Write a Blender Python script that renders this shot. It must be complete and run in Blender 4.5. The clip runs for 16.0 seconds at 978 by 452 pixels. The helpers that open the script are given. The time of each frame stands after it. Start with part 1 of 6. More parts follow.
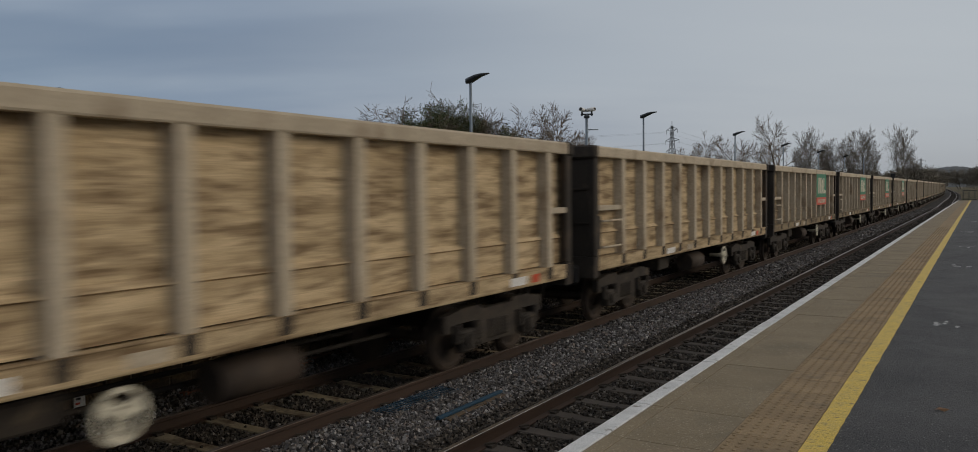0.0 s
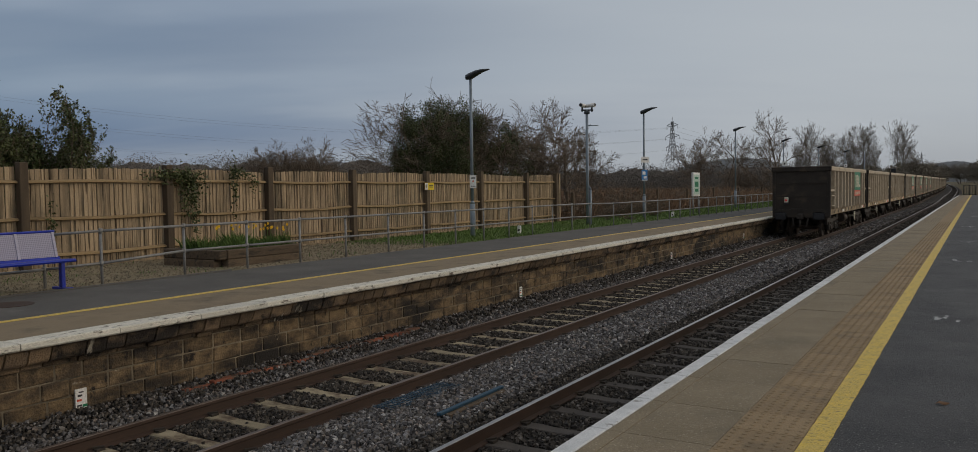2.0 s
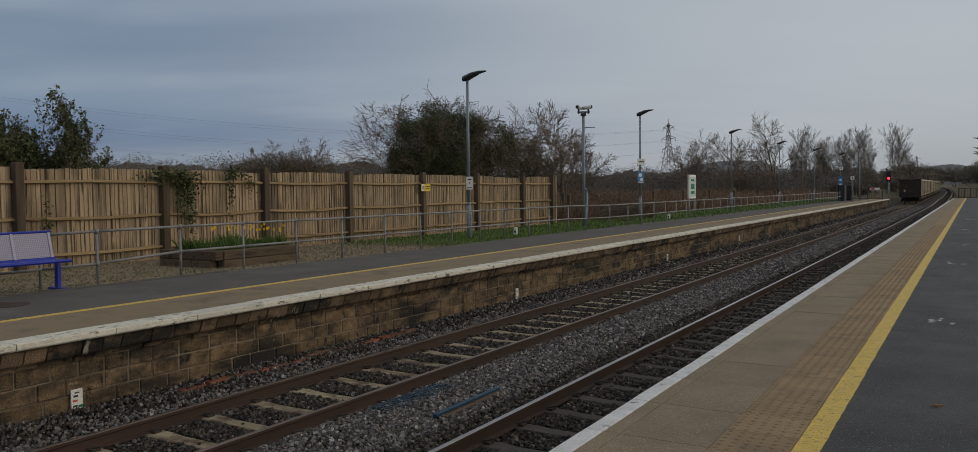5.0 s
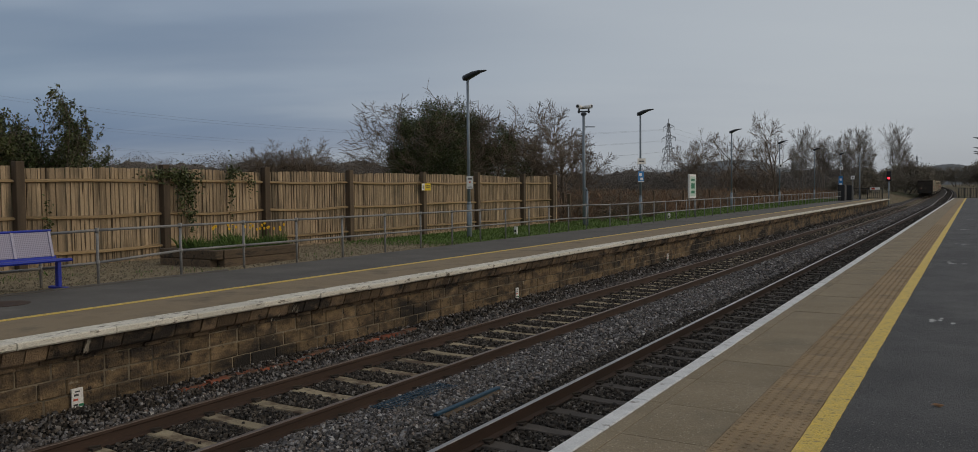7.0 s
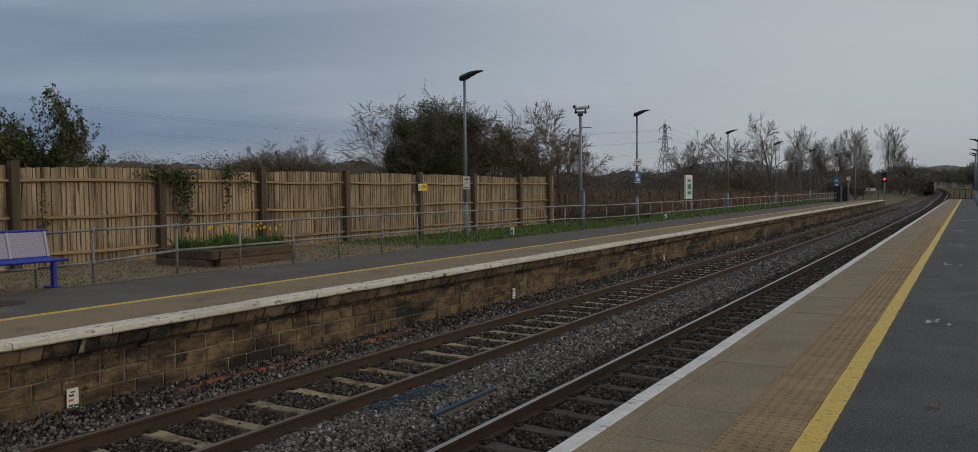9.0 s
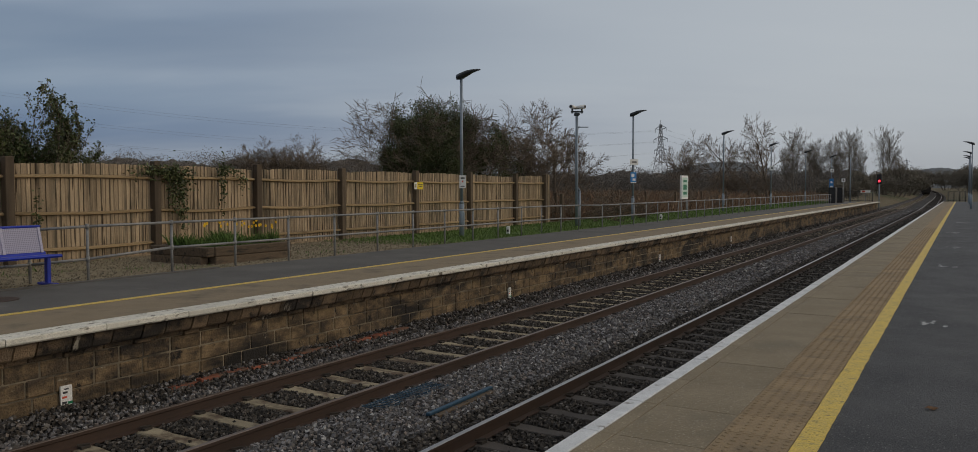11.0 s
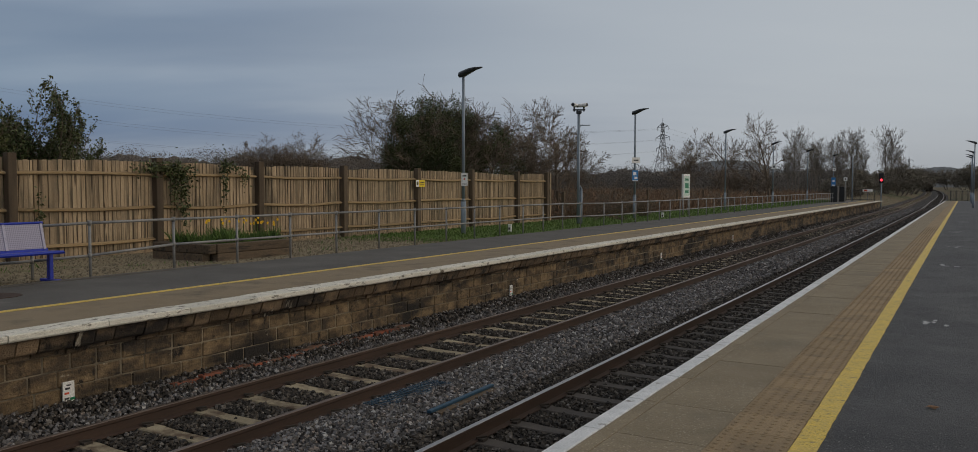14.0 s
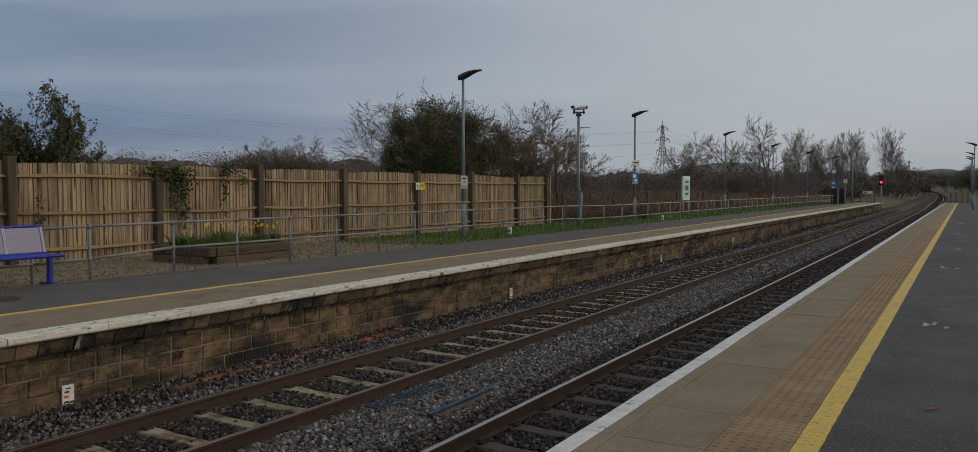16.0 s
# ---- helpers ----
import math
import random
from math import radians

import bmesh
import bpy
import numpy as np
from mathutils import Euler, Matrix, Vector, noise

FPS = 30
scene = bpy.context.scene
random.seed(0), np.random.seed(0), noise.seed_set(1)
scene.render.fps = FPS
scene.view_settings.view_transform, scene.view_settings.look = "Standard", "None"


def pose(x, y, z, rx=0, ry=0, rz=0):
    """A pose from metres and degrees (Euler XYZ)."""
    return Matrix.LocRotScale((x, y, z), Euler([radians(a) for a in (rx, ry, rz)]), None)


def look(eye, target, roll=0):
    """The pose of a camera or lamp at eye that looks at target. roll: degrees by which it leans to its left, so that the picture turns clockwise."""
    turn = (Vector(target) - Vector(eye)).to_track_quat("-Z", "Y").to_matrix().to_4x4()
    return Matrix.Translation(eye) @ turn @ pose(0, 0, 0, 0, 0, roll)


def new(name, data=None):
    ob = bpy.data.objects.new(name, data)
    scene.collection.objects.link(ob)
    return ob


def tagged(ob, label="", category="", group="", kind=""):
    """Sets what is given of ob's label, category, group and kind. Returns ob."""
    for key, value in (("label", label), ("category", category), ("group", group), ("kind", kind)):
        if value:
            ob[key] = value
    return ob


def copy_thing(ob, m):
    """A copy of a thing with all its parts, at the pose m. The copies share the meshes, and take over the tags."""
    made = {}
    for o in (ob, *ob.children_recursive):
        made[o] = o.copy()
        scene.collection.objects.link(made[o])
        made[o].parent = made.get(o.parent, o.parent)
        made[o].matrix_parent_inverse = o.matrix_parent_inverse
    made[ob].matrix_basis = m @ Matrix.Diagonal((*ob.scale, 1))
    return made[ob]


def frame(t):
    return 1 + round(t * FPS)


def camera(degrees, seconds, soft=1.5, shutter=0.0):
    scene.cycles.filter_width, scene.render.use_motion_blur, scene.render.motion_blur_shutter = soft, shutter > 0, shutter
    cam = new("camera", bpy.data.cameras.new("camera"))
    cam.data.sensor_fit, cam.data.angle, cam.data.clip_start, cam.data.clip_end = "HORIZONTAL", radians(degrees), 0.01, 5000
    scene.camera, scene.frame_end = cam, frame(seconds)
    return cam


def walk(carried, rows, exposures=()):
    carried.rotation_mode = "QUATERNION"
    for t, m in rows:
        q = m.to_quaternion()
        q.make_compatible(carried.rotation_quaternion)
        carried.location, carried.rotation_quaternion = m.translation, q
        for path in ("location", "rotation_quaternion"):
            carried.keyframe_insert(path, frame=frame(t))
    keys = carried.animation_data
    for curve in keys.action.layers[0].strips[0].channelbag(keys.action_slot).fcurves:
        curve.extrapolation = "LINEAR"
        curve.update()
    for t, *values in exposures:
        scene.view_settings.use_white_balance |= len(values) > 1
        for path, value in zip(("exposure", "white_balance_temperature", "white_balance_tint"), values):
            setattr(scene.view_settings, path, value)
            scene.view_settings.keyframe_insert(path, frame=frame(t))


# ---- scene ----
cam = camera(62.57, 16.0, soft=0.85, shutter=0.2)
PATH = [
    (0.0, pose(0.002, 0.025, 1.725, 87.645, 0.685, 31.308)),
    (0.5, pose(-0.004, 0.034, 1.719, 87.582, 0.717, 31.258)),
    (1.0, pose(0.008, 0.046, 1.714, 87.484, 0.719, 31.166)),
    (1.5, pose(0.011, 0.038, 1.717, 87.414, 0.822, 31.282)),
    (2.0, pose(0.003, 0.022, 1.718, 87.385, 0.862, 31.331)),
    (2.5, pose(-0.008, 0.009, 1.717, 87.368, 0.856, 31.255)),
    (3.0, pose(-0.006, 0.008, 1.717, 87.377, 0.797, 31.190)),
    (3.5, pose(-0.009, 0.001, 1.719, 87.418, 0.715, 31.134)),
    (4.0, pose(-0.005, 0.007, 1.722, 87.450, 0.702, 31.072)),
    (6.5, pose(0.011, -0.001, 1.714, 87.513, 0.634, 31.080)),
    (7.0, pose(-0.000, 0.000, 1.720, 87.444, 0.621, 31.069)),
    (7.5, pose(0.002, 0.002, 1.716, 87.446, 0.657, 31.006)),
    (8.0, pose(0.003, 0.002, 1.717, 87.438, 0.637, 30.848)),
    (8.5, pose(-0.001, 0.008, 1.720, 87.437, 0.598, 30.809)),
    (9.0, pose(-0.013, 0.005, 1.721, 87.465, 0.519, 30.813)),
    (11.5, pose(-0.047, 0.018, 1.715, 87.394, 0.071, 30.483)),
    (12.0, pose(-0.045, 0.017, 1.716, 87.352, 0.057, 30.565)),
    (12.5, pose(-0.045, 0.014, 1.716, 87.283, 0.044, 30.577)),
    (13.0, pose(-0.049, 0.009, 1.710, 87.249, -0.018, 30.599)),
    (13.5, pose(-0.045, 0.011, 1.716, 87.236, -0.051, 30.624)),
    (14.0, pose(-0.042, 0.008, 1.716, 87.254, -0.050, 30.614)),
    (14.5, pose(-0.042, 0.002, 1.716, 87.260, -0.028, 30.700)),
    (15.0, pose(-0.040, 0.005, 1.715, 87.275, 0.021, 30.813)),
    (15.5, pose(-0.042, 0.013, 1.715, 87.354, 0.042, 30.677)),
    (16.0, pose(-0.038, 0.013, 1.717, 87.437, 0.038, 30.615)),
]
walk(cam, PATH)

# ---- world and sun ----
SUN_EL, SUN_AZ = 24.0, 62.0   # degrees; azimuth from +y towards +x
world = bpy.data.worlds.new("world")
scene.world = world
world.use_nodes = True
wn, wl = world.node_tree.nodes, world.node_tree.links
wn.clear()
w_out = wn.new("ShaderNodeOutputWorld")
w_bg = wn.new("ShaderNodeBackground")
w_bg.inputs["Strength"].default_value = 1.0
sky = wn.new("ShaderNodeTexSky")
sky.sky_type = "NISHITA"
sky.sun_disc = False
sky.sun_elevation, sky.sun_rotation = radians(SUN_EL), radians(SUN_AZ)
sky.air_density, sky.dust_density = 1.0, 2.0
w_co = wn.new("ShaderNodeTexCoord")
w_sep = wn.new("ShaderNodeSeparateXYZ")
wl.new(w_co.outputs["Generated"], w_sep.inputs[0])


def w_math(op, a, b):
    n = wn.new("ShaderNodeMath")
    n.operation = op
    for i, v in enumerate((a, b)):
        if isinstance(v, (int, float)):
            n.inputs[i].default_value = v
        else:
            wl.new(v, n.inputs[i])
    return n.outputs[0]


def w_mix(fac, a, b, mode="MIX"):
    n = wn.new("ShaderNodeMix")
    n.data_type, n.blend_type = "RGBA", mode
    for i, v in ((0, fac), (6, a), (7, b)):
        if isinstance(v, (int, float)):
            n.inputs[i].default_value = v
        elif isinstance(v, tuple):
            n.inputs[i].default_value = (*v, 1)
        else:
            wl.new(v, n.inputs[i])
    return n.outputs[2]


def w_noise(vec, scale, detail, rough):
    n = wn.new("ShaderNodeTexNoise")
    n.inputs["Scale"].default_value = scale
    n.inputs["Detail"].default_value = detail
    n.inputs["Roughness"].default_value = rough
    wl.new(vec, n.inputs["Vector"])
    return n.outputs["Fac"]


def w_range(v, a, b):
    n = wn.new("ShaderNodeMapRange")
    n.interpolation_type = "SMOOTHSTEP"
    n.inputs["From Min"].default_value, n.inputs["From Max"].default_value = a, b
    wl.new(v, n.inputs["Value"])
    return n.outputs["Result"]


# a cloud sheet seen in perspective: the direction divided by its height
w_h = w_math("MAXIMUM", w_math("ADD", w_sep.outputs["Z"], 0.16), 0.05)
w_cb = wn.new("ShaderNodeCombineXYZ")
# the rolls of cloud lie across the line of sight
w_u = w_math("ADD", w_math("MULTIPLY", w_sep.outputs["X"], 0.857), w_math("MULTIPLY", w_sep.outputs["Y"], 0.515))
w_v = w_math("SUBTRACT", w_math("MULTIPLY", w_sep.outputs["Y"], 0.857), w_math("MULTIPLY", w_sep.outputs["X"], 0.515))
wl.new(w_math("MULTIPLY", w_math("DIVIDE", w_u, w_h), 0.42), w_cb.inputs[0])
wl.new(w_math("DIVIDE", w_v, w_h), w_cb.inputs[1])
w_cb.inputs[2].default_value = 0.4
w_big = w_range(w_noise(w_cb.outputs[0], 0.50, 3.0, 0.45), 0.40, 0.60)
w_fine = w_range(w_noise(w_cb.outputs[0], 1.3, 4.0, 0.5), 0.36, 0.7)
CLOUD_DARK, CLOUD_MID, CLOUD_LIGHT = (0.165, 0.245, 0.395), (0.33, 0.42, 0.54), (0.62, 0.68, 0.74)
w_c = w_mix(w_big, CLOUD_DARK, CLOUD_MID)
w_c = w_mix(w_math("MULTIPLY", w_fine, 0.30), w_c, CLOUD_LIGHT)
# one long blue-grey roll of cloud over the fields, fading out towards the sun
w_roll_at = w_math("ADD", w_math("DIVIDE", w_v, w_h), w_math("MULTIPLY", w_noise(w_cb.outputs[0], 1.1, 4.0, 0.5), 1.3))
w_roll = w_math("MULTIPLY", w_range(w_roll_at, 2.95, 3.25), w_range(w_roll_at, 3.95, 3.45))
w_roll = w_math("MULTIPLY", w_roll, w_range(w_u, 0.35, -0.25))
w_c = w_mix(w_math("MULTIPLY", w_roll, 0.55), w_c, (0.165, 0.240, 0.365))
# brighter grey towards the sun's side and a pale haze at the horizon
w_side = w_range(w_math("ADD", w_math("MULTIPLY", w_sep.outputs["X"], 0.6), w_math("MULTIPLY", w_sep.outputs["Y"], 0.55)), -0.30, 0.55)
w_c = w_mix(w_math("MULTIPLY", w_side, 0.75), w_c, (0.68, 0.71, 0.735))
w_low = w_range(w_sep.outputs["Z"], 0.08, 0.0)
w_c = w_mix(w_math("MULTIPLY", w_low, 0.55), w_c, (0.42, 0.45, 0.49))
# overhead the sheet is thinner and brighter
w_up = w_range(w_sep.outputs["Z"], 0.25, 0.75)
w_c = w_mix(w_math("MULTIPLY", w_up, 0.8), w_c, (0.53, 0.53, 0.525))
# added fill: sky out of view behind is brightened to light -y faces
w_back_fill = w_range(w_sep.outputs["Y"], 0.1, -0.7)
w_c = w_mix(w_math("MULTIPLY", w_back_fill, 0.55), w_c, (0.56, 0.57, 0.585))
w_sky = w_mix(1.0, sky.outputs[0], (0.08, 0.08, 0.08), "MULTIPLY")
w_c = w_mix(0.12, w_c, w_sky)
wl.new(w_c, w_bg.inputs["Color"])
wl.new(w_bg.outputs[0], w_out.inputs["Surface"])

sun_data = bpy.data.lights.new("sun", "SUN")
sun_data.energy, sun_data.angle, sun_data.color = 0.95, radians(32), (1.0, 0.82, 0.58)
sun = new("sun", sun_data)
_e, _a = radians(SUN_EL), radians(SUN_AZ)
sun.matrix_world = look((60 * math.sin(_a) * math.cos(_e), 60 * math.cos(_a) * math.cos(_e), 60 * math.sin(_e)), (0, 0, 0))
scene.view_settings.exposure = -0.35

# ---- tools ----
def rgb(c):
    return (*c, 1.0)


def mat(name, c1, c2, rough=0.85, scale=4.0, fine=60.0, bump=0.3, metal=0.0, dirt=None, dirt_at=(0.52, 0.7), dirt_scale=1.5,
        vary=0.0, island=0.0, stretch=(1, 1, 1), depth=0.01, spec=0.4, speck=None, shared_dirt=False, tones=(), coats=()):
    """A grained surface: two tones at one scale, fine grain, optional patches of dirt, and a shift from piece to piece."""
    m = bpy.data.materials.new(name)
    m.use_nodes = True
    nt = m.node_tree
    n, l = nt.nodes, nt.links
    b = n["Principled BSDF"]
    b.inputs["Metallic"].default_value = metal
    b.inputs["Specular IOR Level"].default_value = spec
    co = n.new("ShaderNodeTexCoord")
    info = n.new("ShaderNodeObjectInfo")
    mp = n.new("ShaderNodeMapping")
    mp.inputs["Scale"].default_value = stretch
    l.new(co.outputs["Object"], mp.inputs["Vector"])
    off = n.new("ShaderNodeVectorMath")
    off.operation = "MULTIPLY_ADD"
    cmb = n.new("ShaderNodeCombineXYZ")
    for i in range(3):
        l.new(info.outputs["Random"], cmb.inputs[i])
    l.new(cmb.outputs[0], off.inputs[0])
    off.inputs[1].default_value = (37.0, 53.0, 71.0)
    l.new(mp.outputs[0], off.inputs[2])

    place = n.new("ShaderNodeNewGeometry")

    def noise_tex(s, d=4.0, r=0.55, shared=False):
        t = n.new("ShaderNodeTexNoise")
        t.inputs["Scale"].default_value, t.inputs["Detail"].default_value, t.inputs["Roughness"].default_value = s, d, r
        l.new(place.outputs["Position"] if shared else off.outputs[0], t.inputs["Vector"])
        return t.outputs["Fac"]

    def ramp(v, a, c, lo=0.0, hi=1.0):
        t = n.new("ShaderNodeMapRange")
        t.inputs["From Min"].default_value, t.inputs["From Max"].default_value = a, c
        t.inputs["To Min"].default_value, t.inputs["To Max"].default_value = lo, hi
        l.new(v, t.inputs["Value"])
        return t.outputs["Result"]

    def mix(f, a, c, mode="MIX"):
        t = n.new("ShaderNodeMix")
        t.data_type, t.blend_type = "RGBA", mode
        for i, v in ((0, f), (6, a), (7, c)):
            if isinstance(v, (int, float)):
                t.inputs[i].default_value = v
            elif isinstance(v, tuple):
                t.inputs[i].default_value = rgb(v)
            else:
                l.new(v, t.inputs[i])
        return t.outputs[2]

    def grey(v):
        t = n.new("ShaderNodeCombineColor")
        for i in range(3):
            l.new(v, t.inputs[i])
        return t.outputs[0]

    col = mix(ramp(noise_tex(scale), 0.32, 0.68), c1, c2)
    f = noise_tex(fine, 3.0, 0.6)
    col = mix(1.0, col, grey(ramp(f, 0.25, 0.75, 0.72, 1.28)), "MULTIPLY")
    if dirt:
        col = mix(ramp(noise_tex(dirt_scale, 6.0, 0.62, shared_dirt), *dirt_at), col, dirt)
    if tones:
        # stones of several colours lying mixed
        geo2 = n.new("ShaderNodeNewGeometry")
        cr = n.new("ShaderNodeValToRGB")
        cr.color_ramp.interpolation = "CONSTANT"
        while len(cr.color_ramp.elements) < len(tones):
            cr.color_ramp.elements.new(0.5)
        for k, (at, c) in enumerate(tones):
            cr.color_ramp.elements[k].position = at
            cr.color_ramp.elements[k].color = rgb(c)
        l.new(geo2.outputs["Random Per Island"], cr.inputs[0])
        col = mix(1.0, cr.outputs[0], grey(ramp(f, 0.25, 0.75, 0.65, 1.35)), "MULTIPLY")
    for c, s, lo, hi, wide in coats:
        # soot, lime and moss that run on across the joints
        m2 = n.new("ShaderNodeMapping")
        m2.inputs["Scale"].default_value = wide
        l.new(place.outputs["Position"], m2.inputs["Vector"])
        t = n.new("ShaderNodeTexNoise")
        t.inputs["Scale"].default_value, t.inputs["Detail"].default_value, t.inputs["Roughness"].default_value = s, 7.0, 0.66
        l.new(m2.outputs[0], t.inputs["Vector"])
        col = mix(ramp(t.outputs["Fac"], lo, hi), col, c)
    if speck:
        # single chips of stone showing in the surface
        vo = n.new("ShaderNodeTexVoronoi")
        vo.inputs["Scale"].default_value = speck[1]
        l.new(off.outputs[0], vo.inputs["Vector"])
        sp = n.new("ShaderNodeSeparateColor")
        l.new(vo.outputs["Color"], sp.inputs[0])
        on = n.new("ShaderNodeMath")
        on.operation = "MULTIPLY"
        l.new(ramp(sp.outputs[0], speck[2], speck[2] + 0.08), on.inputs[0])
        l.new(ramp(vo.outputs["Distance"], 0.42, 0.30), on.inputs[1])
        col = mix(on.outputs[0], col, speck[0])
    if vary:
        col = mix(1.0, col, grey(ramp(info.outputs["Random"], 0, 1, 1 - vary, 1 + vary)), "MULTIPLY")
    if island:
        geo = n.new("ShaderNodeNewGeometry")
        col = mix(1.0, col, grey(ramp(geo.outputs["Random Per Island"], 0, 1, 1 - island, 1 + island)), "MULTIPLY")
    l.new(col, b.inputs["Base Color"])
    l.new(ramp(f, 0.2, 0.8, max(0.05, rough - 0.12), min(1.0, rough + 0.12)), b.inputs["Roughness"])
    if bump:
        bp = n.new("ShaderNodeBump")
        bp.inputs["Strength"].default_value, bp.inputs["Distance"].default_value = bump, depth
        l.new(f, bp.inputs["Height"])
        l.new(bp.outputs[0], b.inputs["Normal"])
    return m


def glow(name, c, strength):
    m = bpy.data.materials.new(name)
    m.use_nodes = True
    b = m.node_tree.nodes["Principled BSDF"]
    b.inputs["Base Color"].default_value = rgb(c)
    b.inputs["Emission Color"].default_value = rgb(c)
    b.inputs["Emission Strength"].default_value = strength
    return m


def box(bm, a, b, bevel=0.0):
    """An axis-aligned block from corner a to corner b, with its edges taken off."""
    x0, y0, z0 = (min(a[i], b[i]) for i in range(3))
    x1, y1, z1 = (max(a[i], b[i]) for i in range(3))
    v = [bm.verts.new(p) for p in ((x0, y0, z0), (x1, y0, z0), (x1, y1, z0), (x0, y1, z0), (x0, y0, z1), (x1, y0, z1), (x1, y1, z1), (x0, y1, z1))]
    fs = [bm.faces.new([v[i] for i in q]) for q in ((3, 2, 1, 0), (4, 5, 6, 7), (0, 1, 5, 4), (1, 2, 6, 5), (2, 3, 7, 6), (3, 0, 4, 7))]
    if bevel:
        es = list({e for f in fs for e in f.edges})
        bmesh.ops.bevel(bm, geom=es, offset=bevel, segments=1, affect="EDGES")
    return v


def tube(bm, p, q, r0, r1=None, n=8, cap=True):
    """A round bar from p to q."""
    r1 = r0 if r1 is None else r1
    p, q = Vector(p), Vector(q)
    d = (q - p).normalized()
    u = d.orthogonal().normalized()
    w = d.cross(u)
    rings = []
    for c, r in ((p, r0), (q, r1)):
        rings.append([bm.verts.new(c + (u * math.cos(2 * math.pi * k / n) + w * math.sin(2 * math.pi * k / n)) * r) for k in range(n)])
    for k in range(n):
        bm.faces.new((rings[0][k], rings[0][(k + 1) % n], rings[1][(k + 1) % n], rings[1][k])).smooth = n > 6
    if cap:
        bm.faces.new(rings[0][::-1])
        bm.faces.new(rings[1])


def chain(bm, pts, radii, n=6):
    """One round bar through several points, with a radius at each."""
    pts = [Vector(p) for p in pts]
    rings = []
    u = None
    for i, p in enumerate(pts):
        d = (pts[min(i + 1, len(pts) - 1)] - pts[max(i - 1, 0)]).normalized()
        u = d.orthogonal().normalized() if u is None else (u - d * u.dot(d)).normalized()
        w = d.cross(u)
        rings.append([bm.verts.new(p + (u * math.cos(2 * math.pi * k / n) + w * math.sin(2 * math.pi * k / n)) * radii[i]) for k in range(n)])
    for a, b in zip(rings, rings[1:]):
        for k in range(n):
            bm.faces.new((a[k], a[(k + 1) % n], b[(k + 1) % n], b[k])).smooth = True
    bm.faces.new(rings[0][::-1])
    bm.faces.new(rings[-1])


def prism(bm, outline, lo, hi, axis="y"):
    """An outline swept along an axis; the outline gives the other two coordinates in order."""
    def at(a, b, t):
        return {"y": (a, t, b), "x": (t, a, b), "z": (a, b, t)}[axis]
    r0 = [bm.verts.new(at(a, b, lo)) for a, b in outline]
    r1 = [bm.verts.new(at(a, b, hi)) for a, b in outline]
    k = len(outline)
    for i in range(k):
        bm.faces.new((r0[i], r0[(i + 1) % k], r1[(i + 1) % k], r1[i]))
    bm.faces.new(r0[::-1])
    bm.faces.new(r1)


def mesh_of(name, bm, material):
    bmesh.ops.recalc_face_normals(bm, faces=bm.faces)
    me = bpy.data.meshes.new(name)
    bm.to_mesh(me)
    bm.free()
    me.materials.append(material)
    return me


def part(name, bm, material, parent=None, label=""):
    ob = new(name, mesh_of(name, bm, material))
    ob.parent = parent
    return tagged(ob, label)


def piece(name, me, parent, loc, rot=None):
    ob = new(name, me)
    ob.parent = parent
    ob.location = loc
    if rot:
        ob.rotation_euler = rot
    return ob


def thing(name, loc=(0, 0, 0), label="", category="", group="", kind="", rz=0.0):
    ob = new(name)
    ob.empty_display_size = 0.2
    ob.location = loc
    ob.rotation_euler = (0, 0, rz)
    return tagged(ob, label, category, group, kind)


def raw_mesh(name, verts, faces, material, smooth=False):
    """A mesh from arrays; all faces have the same number of corners."""
    verts, faces = np.asarray(verts, np.float32), np.asarray(faces, np.int32)
    me = bpy.data.meshes.new(name)
    k = faces.shape[1]
    me.vertices.add(len(verts))
    me.vertices.foreach_set("co", verts.ravel())
    me.loops.add(faces.size)
    me.loops.foreach_set("vertex_index", faces.ravel())
    me.polygons.add(len(faces))
    me.polygons.foreach_set("loop_start", np.arange(0, faces.size, k, dtype=np.int32))
    me.polygons.foreach_set("use_smooth", np.full(len(faces), smooth, dtype=bool))
    me.update(calc_edges=True)
    me.materials.append(material)
    return me


# ---- line of the railway ----
RAIL = -0.857            # top of the rails
FAR_C, NEAR_C = -7.383, -3.82
FAR_TOP = 0.12           # far platform's surface
FAR_END, NEAR_END = 110.0, 122.0


def bend(y):
    """How far the line has swung to the left at y."""
    a = min(max(0.0, y - 170.0), 560.0)
    slew = float(np.interp(y, (104, 120, 140, 165, 200, 240, 330), (0, -0.10, -0.42, -0.85, -1.10, -1.40, -1.70)))
    return slew - a * a / 10960.0 - max(0.0, y - 730.0) * 560.0 / 5480.0


def rise(y):
    a = min(max(0.0, y - 60.0), 500.0)
    return a * a / 120000.0


